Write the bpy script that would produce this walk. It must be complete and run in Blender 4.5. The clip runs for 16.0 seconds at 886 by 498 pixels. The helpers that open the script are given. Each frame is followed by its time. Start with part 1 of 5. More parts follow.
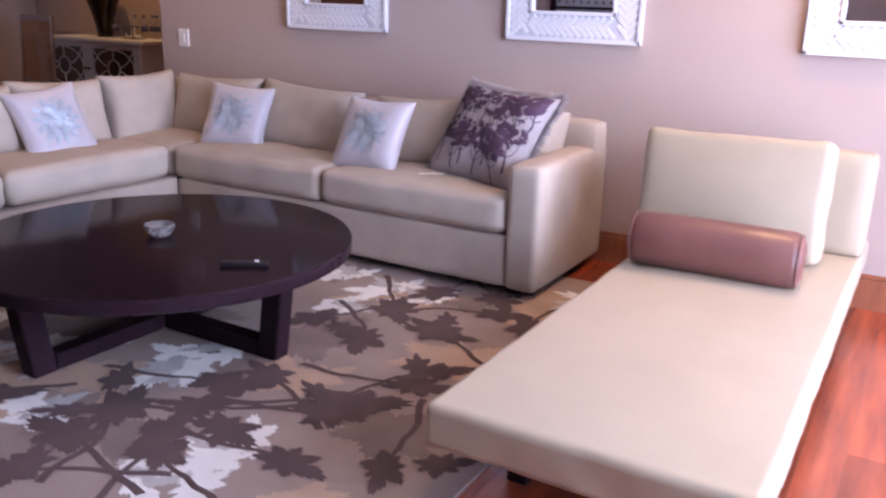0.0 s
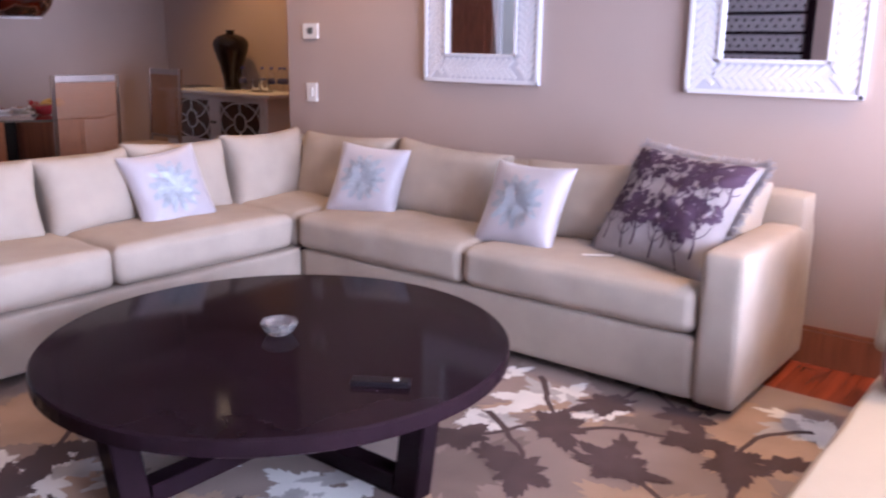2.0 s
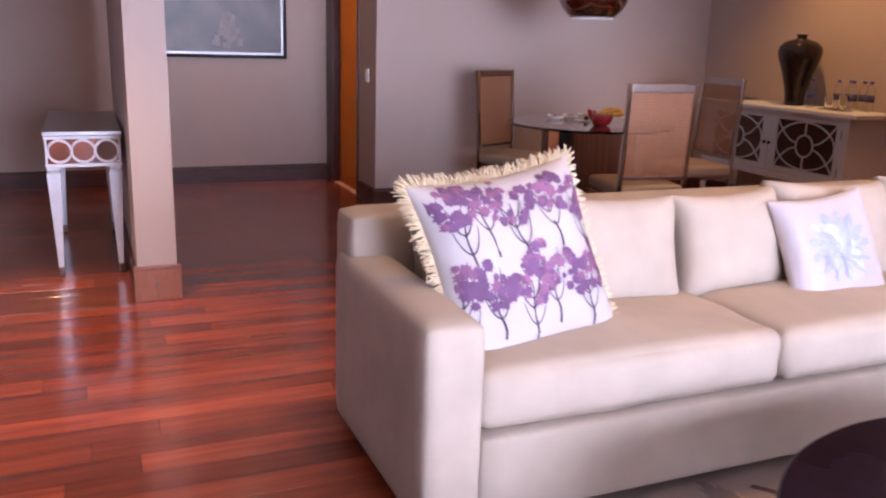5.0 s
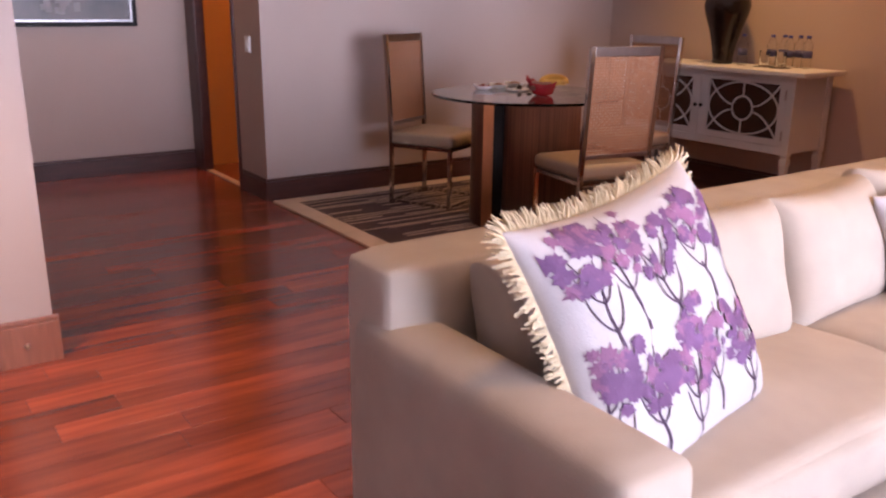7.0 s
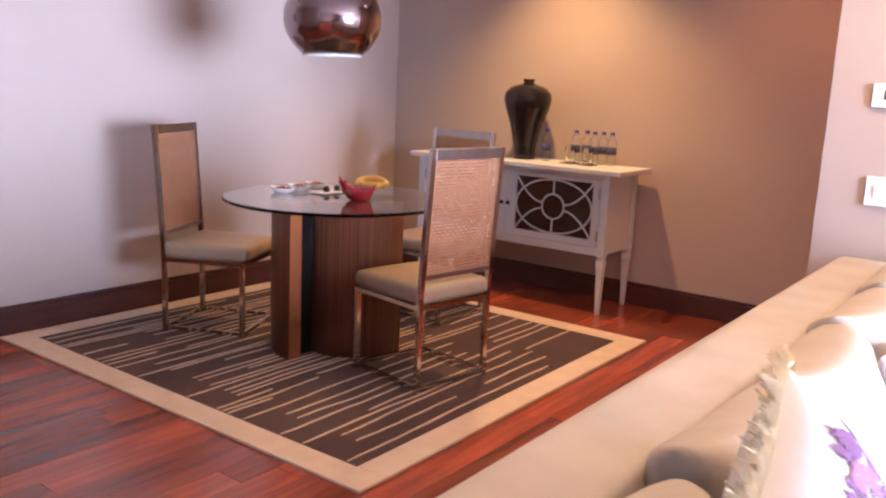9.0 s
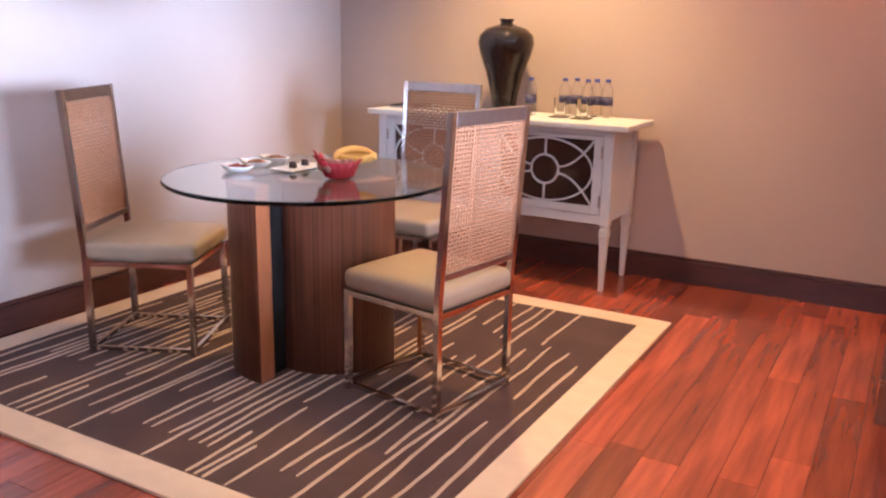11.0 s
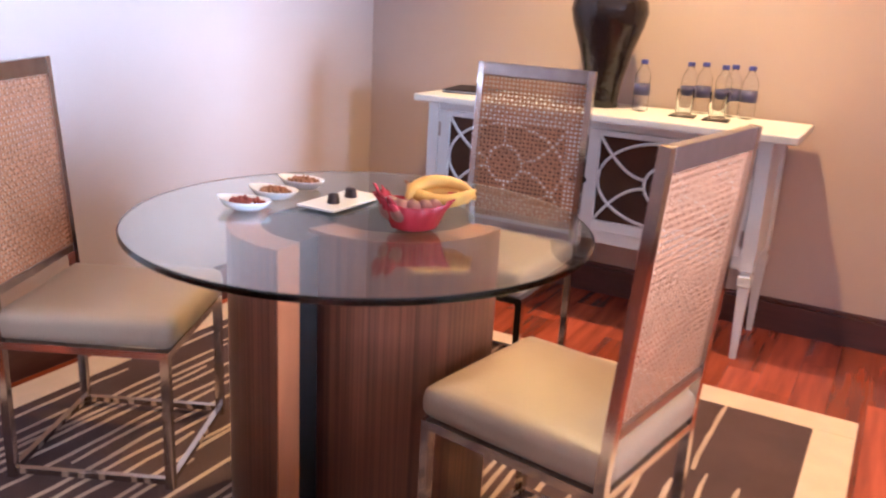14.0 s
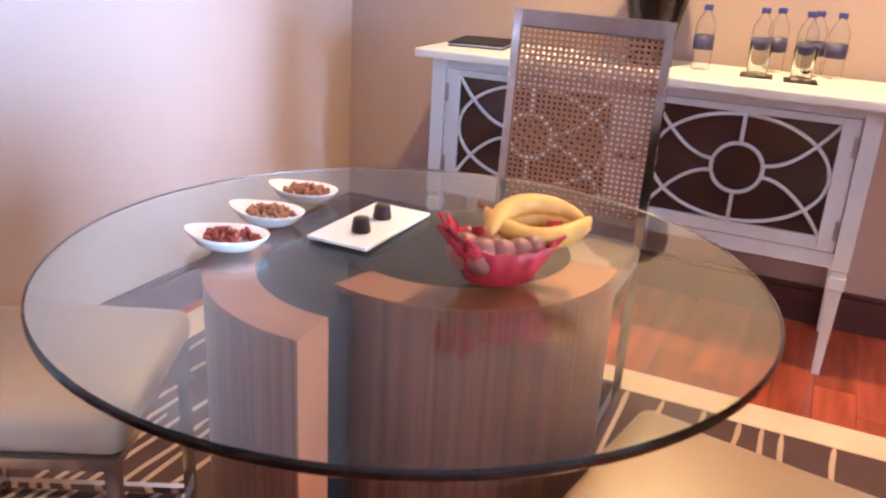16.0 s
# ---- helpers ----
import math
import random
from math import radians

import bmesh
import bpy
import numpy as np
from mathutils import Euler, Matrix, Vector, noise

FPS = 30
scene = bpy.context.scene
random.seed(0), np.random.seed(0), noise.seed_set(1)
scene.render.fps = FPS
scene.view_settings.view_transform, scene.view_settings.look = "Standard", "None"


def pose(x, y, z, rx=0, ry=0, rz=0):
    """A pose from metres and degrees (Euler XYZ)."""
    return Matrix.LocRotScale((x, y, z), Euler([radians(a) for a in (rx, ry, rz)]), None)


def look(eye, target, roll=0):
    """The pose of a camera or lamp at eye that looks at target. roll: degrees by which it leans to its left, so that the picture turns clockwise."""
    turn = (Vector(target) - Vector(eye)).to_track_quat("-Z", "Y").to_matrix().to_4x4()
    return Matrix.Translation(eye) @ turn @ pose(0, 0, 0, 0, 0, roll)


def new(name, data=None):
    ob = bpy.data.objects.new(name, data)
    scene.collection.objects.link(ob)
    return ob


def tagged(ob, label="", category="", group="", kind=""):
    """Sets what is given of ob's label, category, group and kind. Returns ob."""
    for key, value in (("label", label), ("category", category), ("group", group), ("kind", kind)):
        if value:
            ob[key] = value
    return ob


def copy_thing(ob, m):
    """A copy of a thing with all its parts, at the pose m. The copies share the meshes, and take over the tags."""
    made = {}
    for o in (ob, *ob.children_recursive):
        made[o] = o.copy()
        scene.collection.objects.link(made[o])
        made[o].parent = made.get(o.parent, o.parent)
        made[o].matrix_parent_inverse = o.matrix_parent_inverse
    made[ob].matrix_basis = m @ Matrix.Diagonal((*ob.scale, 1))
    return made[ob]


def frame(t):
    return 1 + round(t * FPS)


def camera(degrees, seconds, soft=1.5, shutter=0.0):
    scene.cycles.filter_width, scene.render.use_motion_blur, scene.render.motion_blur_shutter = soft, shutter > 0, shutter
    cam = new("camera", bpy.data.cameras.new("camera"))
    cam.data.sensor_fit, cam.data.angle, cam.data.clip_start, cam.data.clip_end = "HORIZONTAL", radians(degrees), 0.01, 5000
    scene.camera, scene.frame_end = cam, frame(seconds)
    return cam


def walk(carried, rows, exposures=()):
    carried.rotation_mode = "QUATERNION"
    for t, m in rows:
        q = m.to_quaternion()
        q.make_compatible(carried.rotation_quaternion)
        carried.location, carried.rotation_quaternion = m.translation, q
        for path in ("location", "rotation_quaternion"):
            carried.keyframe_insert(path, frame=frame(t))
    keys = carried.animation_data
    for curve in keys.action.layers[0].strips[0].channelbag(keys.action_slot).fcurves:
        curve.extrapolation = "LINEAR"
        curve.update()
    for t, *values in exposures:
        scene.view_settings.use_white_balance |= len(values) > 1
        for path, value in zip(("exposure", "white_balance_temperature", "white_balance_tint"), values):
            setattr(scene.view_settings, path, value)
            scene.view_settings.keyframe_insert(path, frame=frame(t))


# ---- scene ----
cam = camera(55.8, 16.0, soft=2.2, shutter=0.4)
PATH = [
    (0, (0.199, 0.327, 1.251), (-0.765, 1.985, 0.684), 1.7),
    (0.5, (0.076, 0.392, 1.273), (-0.946, 2.026, 0.74), -0.3),
    (1, (-0.04, 0.491, 1.27), (-1.043, 2.153, 0.788), -1.3),
    (1.5, (-0.142, 0.666, 1.272), (-1.221, 2.306, 0.889), 0.1),
    (2, (-0.313, 0.778, 1.263), (-1.516, 2.304, 0.789), 0.7),
    (2.5, (-0.512, 0.787, 1.267), (-1.806, 2.223, 0.753), -0.4),
    (3, (-0.69, 0.787, 1.252), (-2.162, 2.017, 0.69), 0.8),
    (3.5, (-0.903, 0.808, 1.265), (-2.579, 1.756, 0.725), 1.7),
    (4, (-1.122, 0.819, 1.27), (-2.894, 1.61, 0.783), 2.3),
    (4.1, (-1.176, 0.802, 1.257), (-2.956, 1.576, 0.776), 2.3),
    (4.2, (-1.223, 0.785, 1.26), (-3.011, 1.539, 0.777), 1.8),
    (6.3, (-2.313, 0.547, 1.241), (-3.992, 1.477, 0.677), 0.9),
    (6.5, (-2.408, 0.546, 1.232), (-4.036, 1.547, 0.644), 0.7),
    (7, (-2.639, 0.568, 1.248), (-4.212, 1.665, 0.679), 0.7),
    (7.5, (-2.915, 0.541, 1.256), (-4.359, 1.819, 0.727), 0.3),
    (8, (-3.153, 0.575, 1.279), (-4.397, 2.08, 0.844), 0.8),
    (8.5, (-3.358, 0.715, 1.309), (-4.578, 2.26, 0.96), 2.1),
    (9, (-3.534, 0.794, 1.293), (-4.698, 2.376, 0.912), 2.6),
    (9.2, (-3.645, 0.829, 1.279), (-4.763, 2.442, 0.896), 2.3),
    (11.3, (-4.428, 1.268, 1.278), (-5.302, 2.992, 0.763), 1.2),
    (11.5, (-4.506, 1.31, 1.279), (-5.32, 3.061, 0.761), 1.6),
    (12, (-4.617, 1.472, 1.274), (-5.457, 3.225, 0.801), 2.1),
    (12.5, (-4.746, 1.64, 1.272), (-5.717, 3.321, 0.793), 3.4),
    (13, (-4.925, 1.804, 1.274), (-5.901, 3.47, 0.754), 2.7),
    (13.5, (-5.059, 1.929, 1.265), (-5.918, 3.645, 0.701), 3.3),
    (14, (-5.234, 2.116, 1.259), (-6.144, 3.8, 0.681), 3.1),
    (14.5, (-5.364, 2.28, 1.258), (-6.306, 3.939, 0.657), 3.0),
    (15, (-5.562, 2.438, 1.238), (-6.451, 4.131, 0.651), 2.3),
    (15.5, (-5.663, 2.513, 1.24), (-6.46, 4.22, 0.569), 2.8),
    (16, (-5.766, 2.617, 1.219), (-6.536, 4.325, 0.518), 3.3),
]
EXPOSURES = [(0, -2.17, 5550, 28), (1.5, -2.02, 5600, 28), (2.2, -1.7, 5650, 28), (3, -1.43, 5700, 28), (4.2, -1.4, 5800, 29), (6.5, -1.34, 6250, 30), (8, -0.86, 5950, 26), (9, -0.28, 5450, 18), (12, 0.3, 4980, 11), (16, 0.46, 4750, 10)]
walk(cam, [(t, look(eye, target, roll)) for t, eye, target, roll in PATH], EXPOSURES)

# ---- world and light ----
world = bpy.data.worlds.new("sky")
scene.world = world
world.use_nodes = True
wn = world.node_tree.nodes
sky = wn.new("ShaderNodeTexSky")
sky.sky_type = "NISHITA"
sky.sun_disc = False
sky.sun_elevation, sky.sun_rotation = radians(62), radians(240)
world.node_tree.links.new(sky.outputs[0], wn["Background"].inputs[0])
wn["Background"].inputs[1].default_value = 0.05


def lamp(name, kind, m, energy, colour, **settings):
    data = bpy.data.lights.new(name, kind)
    data.energy, data.color = energy, colour
    for key, value in settings.items():
        if key == "size":
            data.shape, data.size, data.size_y = "RECTANGLE", value[0], value[1]
        elif key == "radius":
            data.shadow_soft_size = value
        elif key == "cone":
            data.spot_size, data.spot_blend = radians(value[0]), value[1]
        elif key == "spread":
            data.spread = radians(value)
    ob = new(name, data)
    ob.matrix_world = m
    return ob


WINDOW_Y, WINDOW_Z = (1.0, 3.8), (0.05, 2.35)
EAST, SOUTH, NORTH, BACK, DINING_WEST, HALL_WEST = 1.75, -2.3, 4.29, 5.65, -7.60, -8.95
CEILING = 2.65
sun = lamp("sun", "SUN", look((-14, 8, 30), (0, 0, 0)), 2.0, (1.0, 0.93, 0.82))
sun.data.angle = radians(0.5)
lamp("window_light", "AREA", look((EAST + 0.12, 2.4, 1.25), (-5, 2.4, 1.0)), 880, (0.80, 0.885, 1.0), size=(2.7, 2.2), spread=135)
lamp("window_light", "AREA", look((-5.97, SOUTH - 0.12, 1.25), (-5.3, 1.0, 0.3)), 8, (0.9, 0.92, 1.0), size=(2.6, 2.0), spread=100)
# downlights: over the sideboard, over the living room, in the lobby behind the door
for x, y, watts, tone in ((-6.1, 5.0, 260, (1.0, 0.56, 0.17)), (-4.8, 5.0, 68, (1.0, 0.34, 0.075))):
    lamp("downlight", "SPOT", look((x, y, 2.62), (x, y, 0)), watts, tone, radius=0.03, cone=(104, 0.75))
for x, y, watts in ((-8.2, 1.8, 45), (-3.85, 1.8, 140), (-3.75, 3.65, 210), (-0.15, 3.8, 620)):
    lamp("downlight", "SPOT", look((x, y, 2.62), (x, y, 0)), watts, (1.0, 0.57, 0.18), radius=0.05, cone=(115, 0.8))
# extra spot added to brighten the floor by the partition; no fitting known there
lamp("downlight", "SPOT", look((-5.1, 0.35, 2.62), (-5.1, 0.35, 0)), 620, (1.0, 0.62, 0.24), radius=0.05, cone=(62, 0.6))
lamp("lobby_light", "POINT", pose(-8.3, 4.2, 2.2), 95, (1.0, 0.5, 0.12), radius=0.1)


# ---- materials ----
def material(name, colour, rough=0.5, metal=0.0, vary=0.0, scale=6.0, bump=0.0, fine=60.0, second=None, stretch=(1, 1, 1), random_tone=0.0, spec=0.5, coat=0.0, sheen=0.0, rough_vary=0.0):
    m = bpy.data.materials.new(name)
    m.use_nodes = True
    nt = m.node_tree
    b = nt.nodes["Principled BSDF"]
    b.inputs["Roughness"].default_value = rough
    b.inputs["Metallic"].default_value = metal
    b.inputs["Specular IOR Level"].default_value = spec
    b.inputs["Coat Weight"].default_value = coat
    b.inputs["Coat Roughness"].default_value = 0.11
    b.inputs["Sheen Weight"].default_value = sheen
    b.inputs["Base Color"].default_value = (*colour, 1)
    tex = nt.nodes.new("ShaderNodeTexCoord")
    mp = nt.nodes.new("ShaderNodeMapping")
    mp.inputs["Scale"].default_value = stretch
    nt.links.new(tex.outputs["Object"], mp.inputs[0])
    if vary > 0:
        n1 = nt.nodes.new("ShaderNodeTexNoise")
        n1.inputs["Scale"].default_value, n1.inputs["Detail"].default_value = scale, 6
        nt.links.new(mp.outputs[0], n1.inputs["Vector"])
        ramp = nt.nodes.new("ShaderNodeMapRange")
        ramp.inputs[1].default_value, ramp.inputs[2].default_value = 0.3, 0.7
        nt.links.new(n1.outputs[0], ramp.inputs[0])
        mix = nt.nodes.new("ShaderNodeMix")
        mix.data_type = "RGBA"
        dark = second or tuple(c * (1 - vary) for c in colour)
        mix.inputs[6].default_value, mix.inputs[7].default_value = (*colour, 1), (*dark, 1)
        nt.links.new(ramp.outputs[0], mix.inputs[0])
        out = mix.outputs[2]
        if random_tone > 0:
            info = nt.nodes.new("ShaderNodeObjectInfo")
            rng = nt.nodes.new("ShaderNodeMapRange")
            rng.inputs[3].default_value, rng.inputs[4].default_value = 1 - random_tone, 1 + random_tone
            nt.links.new(info.outputs["Random"], rng.inputs[0])
            hsv = nt.nodes.new("ShaderNodeHueSaturation")
            nt.links.new(rng.outputs[0], hsv.inputs["Value"])
            nt.links.new(out, hsv.inputs["Color"])
            out = hsv.outputs[0]
        nt.links.new(out, b.inputs["Base Color"])
        if rough_vary > 0:
            rr = nt.nodes.new("ShaderNodeMapRange")
            rr.inputs[3].default_value, rr.inputs[4].default_value = rough - rough_vary, rough + rough_vary
            nt.links.new(n1.outputs[0], rr.inputs[0])
            nt.links.new(rr.outputs[0], b.inputs["Roughness"])
    if bump > 0:
        n2 = nt.nodes.new("ShaderNodeTexNoise")
        n2.inputs["Scale"].default_value, n2.inputs["Detail"].default_value = fine, 4
        nt.links.new(mp.outputs[0], n2.inputs["Vector"])
        bp = nt.nodes.new("ShaderNodeBump")
        bp.inputs["Strength"].default_value, bp.inputs["Distance"].default_value = bump, 0.004
        nt.links.new(n2.outputs[0], bp.inputs["Height"])
        nt.links.new(bp.outputs[0], b.inputs["Normal"])
    return m


def glass(name, colour=(1, 1, 1), rough=0.0, ior=1.45):
    m = material(name, colour, rough)
    m.node_tree.nodes["Principled BSDF"].inputs["Transmission Weight"].default_value = 1.0
    m.node_tree.nodes["Principled BSDF"].inputs["IOR"].default_value = ior
    return m


def glowing(name, colour, strength):
    m = material(name, colour, 0.5)
    b = m.node_tree.nodes["Principled BSDF"]
    b.inputs["Emission Color"].default_value = (*colour, 1)
    b.inputs["Emission Strength"].default_value = strength
    return m


PAINT = material("wall_paint", (0.445, 0.345, 0.30), 0.75, vary=0.07, scale=1.3, bump=0.12, fine=180)
CEIL = material("ceiling_paint", (0.66, 0.62, 0.57), 0.85, vary=0.04, scale=1.5, bump=0.1, fine=150)
FLOORWOOD = material("floor_wood", (0.33, 0.068, 0.027), 0.22, vary=0.36, scale=3.0, bump=0.08, fine=60, second=(0.15, 0.03, 0.015), stretch=(7, 0.6, 7), random_tone=0.38, coat=0.25, rough_vary=0.06)
JOINT = material("floor_joint", (0.05, 0.014, 0.01), 0.6, vary=0.2, bump=0.1)
DARKWOOD = material("baseboard_wood", (0.075, 0.023, 0.018), 0.35, vary=0.35, scale=5, bump=0.08, fine=40, stretch=(1, 1, 8))
REDWOOD = material("red_wood", (0.32, 0.11, 0.055), 0.35, vary=0.35, scale=5, bump=0.08, fine=40, stretch=(8, 8, 1))
SOFA = material("sofa_linen", (0.44, 0.365, 0.30), 0.9, vary=0.15, scale=6, bump=0.5, fine=380, sheen=0.0)
LEATHER = material("cream_leather", (0.41, 0.33, 0.235), 0.42, vary=0.08, scale=5, bump=0.12, fine=120)
BROWNLEATHER = material("brown_leather", (0.14, 0.055, 0.044), 0.38, vary=0.2, scale=9, bump=0.18, fine=90)
SEATLEATHER = material("taupe_leather", (0.28, 0.195, 0.132), 0.4, vary=0.08, scale=6, bump=0.12, fine=130)
BLACKWOOD = material("black_lacquered_wood", (0.016, 0.008, 0.011), 0.09, vary=0.25, scale=7, bump=0.008, fine=60, spec=0.035)
RUGBASE = material("rug_taupe", (0.32, 0.24, 0.205), 0.95, vary=0.35, scale=2.2, bump=0.8, fine=260, second=(0.22, 0.165, 0.14))
RUGTAN = material("rug_tan", (0.44, 0.30, 0.21), 0.95, vary=0.25, scale=5, bump=0.8, fine=260)
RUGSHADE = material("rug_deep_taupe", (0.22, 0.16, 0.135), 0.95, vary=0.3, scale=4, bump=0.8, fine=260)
RUGCREAM = material("rug_cream", (0.80, 0.77, 0.73), 0.95, vary=0.2, scale=6, bump=0.8, fine=260)
RUGDARK = material("rug_dark_brown", (0.085, 0.05, 0.047), 0.95, vary=0.3, scale=7, bump=0.8, fine=260)
RUGPALE = material("rug_pale_grey", (0.52, 0.48, 0.46), 0.95, vary=0.35, scale=9, bump=0.8, fine=260)
STRIPEBASE = material("rug_charcoal_brown", (0.072, 0.036, 0.034), 0.95, vary=0.3, scale=5, bump=0.8, fine=240)
STRIPE = material("rug_stripe_beige", (0.46, 0.33, 0.25), 0.95, vary=0.2, scale=8, bump=0.8, fine=240)
BORDER = material("rug_border_cream", (0.62, 0.47, 0.35), 0.95, vary=0.15, scale=8, bump=0.8, fine=240)
LILAC = material("lilac_silk", (0.46, 0.42, 0.45), 0.42, vary=0.12, scale=7, bump=0.25, fine=200, sheen=0.4)
SILVER = material("silver_thread", (0.39, 0.43, 0.49), 0.35, metal=0.2, vary=0.2, scale=30, bump=0.4, fine=200)
PRINTWHITE = material("printed_cotton", (0.47, 0.43, 0.43), 0.8, vary=0.1, scale=6, bump=0.3, fine=300)
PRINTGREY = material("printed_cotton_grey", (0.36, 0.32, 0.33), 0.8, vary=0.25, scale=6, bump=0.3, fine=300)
PURPLE = material("purple_print", (0.15, 0.065, 0.16), 0.8, vary=0.3, scale=12, bump=0.3, fine=300)
MAUVE = material("mauve_print", (0.25, 0.105, 0.20), 0.8, vary=0.3, scale=12, bump=0.3, fine=300)
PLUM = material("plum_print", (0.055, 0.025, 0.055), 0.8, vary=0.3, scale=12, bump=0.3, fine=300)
FRINGE = material("cream_fringe", (0.68, 0.56, 0.38), 0.9, vary=0.3, scale=40, bump=0.4)
CHROME = material("chrome", (0.62, 0.58, 0.56), 0.13, metal=1.0, vary=0.1, scale=20)
STEEL = material("brushed_steel", (0.42, 0.36, 0.34), 0.28, metal=1.0, vary=0.15, scale=20)
CANE = material("woven_cane", (0.33, 0.14, 0.062), 0.55, vary=0.25, scale=25, bump=0.3, fine=200)
ZEBRA = material("zebrano_veneer", (0.22, 0.082, 0.042), 0.35, vary=0.75, scale=2.5, bump=0.05, second=(0.07, 0.024, 0.014), stretch=(60, 60, 0.4))
EDGEWOOD = material("orange_edge_wood", (0.28, 0.09, 0.032), 0.4, vary=0.25, scale=4, bump=0.05, stretch=(6, 6, 1))
GLASS = glass("clear_glass", (0.86, 0.95, 0.92), 0.0, 1.5)
PLASTIC = glass("clear_plastic", (0.97, 0.98, 1.0), 0.05, 1.22)
TUMBLER = glass("thin_tumbler_glass", (0.98, 0.99, 1.0), 0.0, 1.05)
CRYSTAL = glass("crystal", (0.95, 0.95, 0.97), 0.03, 2.1)
CRYSTAL.node_tree.nodes["Principled BSDF"].inputs["Transmission Weight"].default_value = 0.92
PANE = glass("window_glass", (1, 1, 1), 0.0, 1.05)
MIRROR = material("mirror_glass", (0.86, 0.86, 0.88), 0.02, metal=1.0)
GREYPAINT = material("pale_grey_paint", (0.60, 0.60, 0.60), 0.45, vary=0.08, scale=4, bump=0.06, fine=90)
WHITEPAINT = material("white_paint", (0.78, 0.77, 0.80), 0.45, vary=0.06, scale=5, bump=0.08, fine=90)
LATTICEGREY = material("lattice_groove", (0.64, 0.64, 0.70), 0.6, vary=0.1)
VASEGLAZE = material("black_glaze", (0.018, 0.012, 0.012), 0.11, vary=0.3, scale=8, bump=0.6, fine=38)
WHITECHINA = material("white_porcelain", (0.82, 0.80, 0.80), 0.18, vary=0.03)
REDCERAMIC = material("red_ceramic", (0.42, 0.025, 0.035), 0.15, vary=0.3, scale=10)
BANANA = material("banana_skin", (0.72, 0.42, 0.07), 0.5, vary=0.25, scale=14, second=(0.50, 0.24, 0.05))
FIG = material("purple_fruit", (0.16, 0.05, 0.06), 0.45, vary=0.4, scale=20, second=(0.30, 0.11, 0.06))
NUTS = material("nuts", (0.34, 0.14, 0.06), 0.6, vary=0.4, scale=40)
DRIED = material("dried_fruit", (0.30, 0.05, 0.03), 0.6, vary=0.4, scale=40)
CHOC = material("chocolate", (0.035, 0.014, 0.012), 0.35, vary=0.2)
BLUECAP = material("blue_plastic", (0.05, 0.06, 0.28), 0.35, vary=0.1)
BLUELABEL = material("blue_label", (0.06, 0.06, 0.16), 0.5, vary=0.3, scale=30)
WHITEPLASTIC = material("white_plastic", (0.78, 0.76, 0.74), 0.4, vary=0.03)
DARKPLASTIC = material("dark_plastic", (0.012, 0.009, 0.011), 0.4, vary=0.1, spec=0.08)
SCREEN = material("grey_display", (0.09, 0.10, 0.10), 0.3, vary=0.1)
PENDANT = material("smoked_chrome", (0.36, 0.27, 0.28), 0.14, metal=1.0, vary=0.15, scale=4)
CANVAS = material("dark_painting", (0.035, 0.03, 0.032), 0.4, vary=0.6, scale=5, second=(0.10, 0.075, 0.07))
CANVASLIGHT = material("painting_pale_strokes", (0.26, 0.23, 0.23), 0.5, vary=0.4, scale=14)
SILVERFRAME = material("silver_frame", (0.45, 0.44, 0.46), 0.3, metal=0.9, vary=0.2, scale=20)
TRELLISGREY = material("grey_taupe_fabric", (0.40, 0.31, 0.28), 0.9, vary=0.12, scale=8, bump=0.4, fine=380)
TRELLISWHITE = material("white_yarn", (0.80, 0.76, 0.74), 0.9, vary=0.08, scale=10, bump=0.4, fine=380)
TRELLISYELLOW = material("mustard_yarn", (0.62, 0.46, 0.16), 0.9, vary=0.1, scale=10, bump=0.4, fine=380)
# blue-white tone carries the window's reflection on the console's mirrored legs
PALEMIRROR = material("pale_mirror_stand_in", (0.74, 0.77, 0.84), 0.32, metal=0.35, vary=0.12, scale=14, bump=0.05)
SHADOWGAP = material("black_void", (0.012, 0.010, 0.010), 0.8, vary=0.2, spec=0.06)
LAMPGLOW = glowing("lamp_glow", (1.0, 0.72, 0.40), 110.0)
ORANGEWALL = material("ochre_wall", (0.62, 0.34, 0.12), 0.8, vary=0.08, scale=2)


# ---- building helpers ----
def mesh_of(name, bm, mat, smooth=False):
    me = bpy.data.meshes.new(name)
    bmesh.ops.recalc_face_normals(bm, faces=bm.faces)
    bm.to_mesh(me)
    bm.free()
    me.materials.append(mat)
    if smooth:
        me.polygons.foreach_set("use_smooth", [True] * len(me.polygons))
    return me


def part(name, bm, mat, parent=None, label="", smooth=False, m=None, shadow=True):
    ob = new(name, mesh_of(name, bm, mat, smooth))
    if parent is not None:
        ob.parent = parent
    if m is not None:
        ob.matrix_local = m
    if label:
        ob["label"] = label
    ob.visible_shadow = shadow
    return ob


def thing(name, m, label, category, group="", kind=""):
    ob = new(name)
    ob.empty_display_size = 0.1
    ob.matrix_world = m
    return tagged(ob, label, category, group, kind)


def box(x0, x1, y0, y1, z0, z1, bevel=0.0, bm=None, seg=2):
    fresh = bmesh.new()
    bmesh.ops.create_cube(fresh, size=1)
    for v in fresh.verts:
        v.co = Vector(((x0 + x1) / 2 + v.co.x * (x1 - x0), (y0 + y1) / 2 + v.co.y * (y1 - y0), (z0 + z1) / 2 + v.co.z * (z1 - z0)))
    if bevel:
        bmesh.ops.bevel(fresh, geom=fresh.edges[:], offset=bevel, segments=seg, affect="EDGES", profile=0.6)
    return fresh if bm is None else add(bm, fresh)


def add(bm, other, m=None):
    if m is not None:
        other.transform(m)
    me = bpy.data.meshes.new("scratch")
    other.to_mesh(me)
    other.free()
    bm.from_mesh(me)
    bpy.data.meshes.remove(me)
    return bm


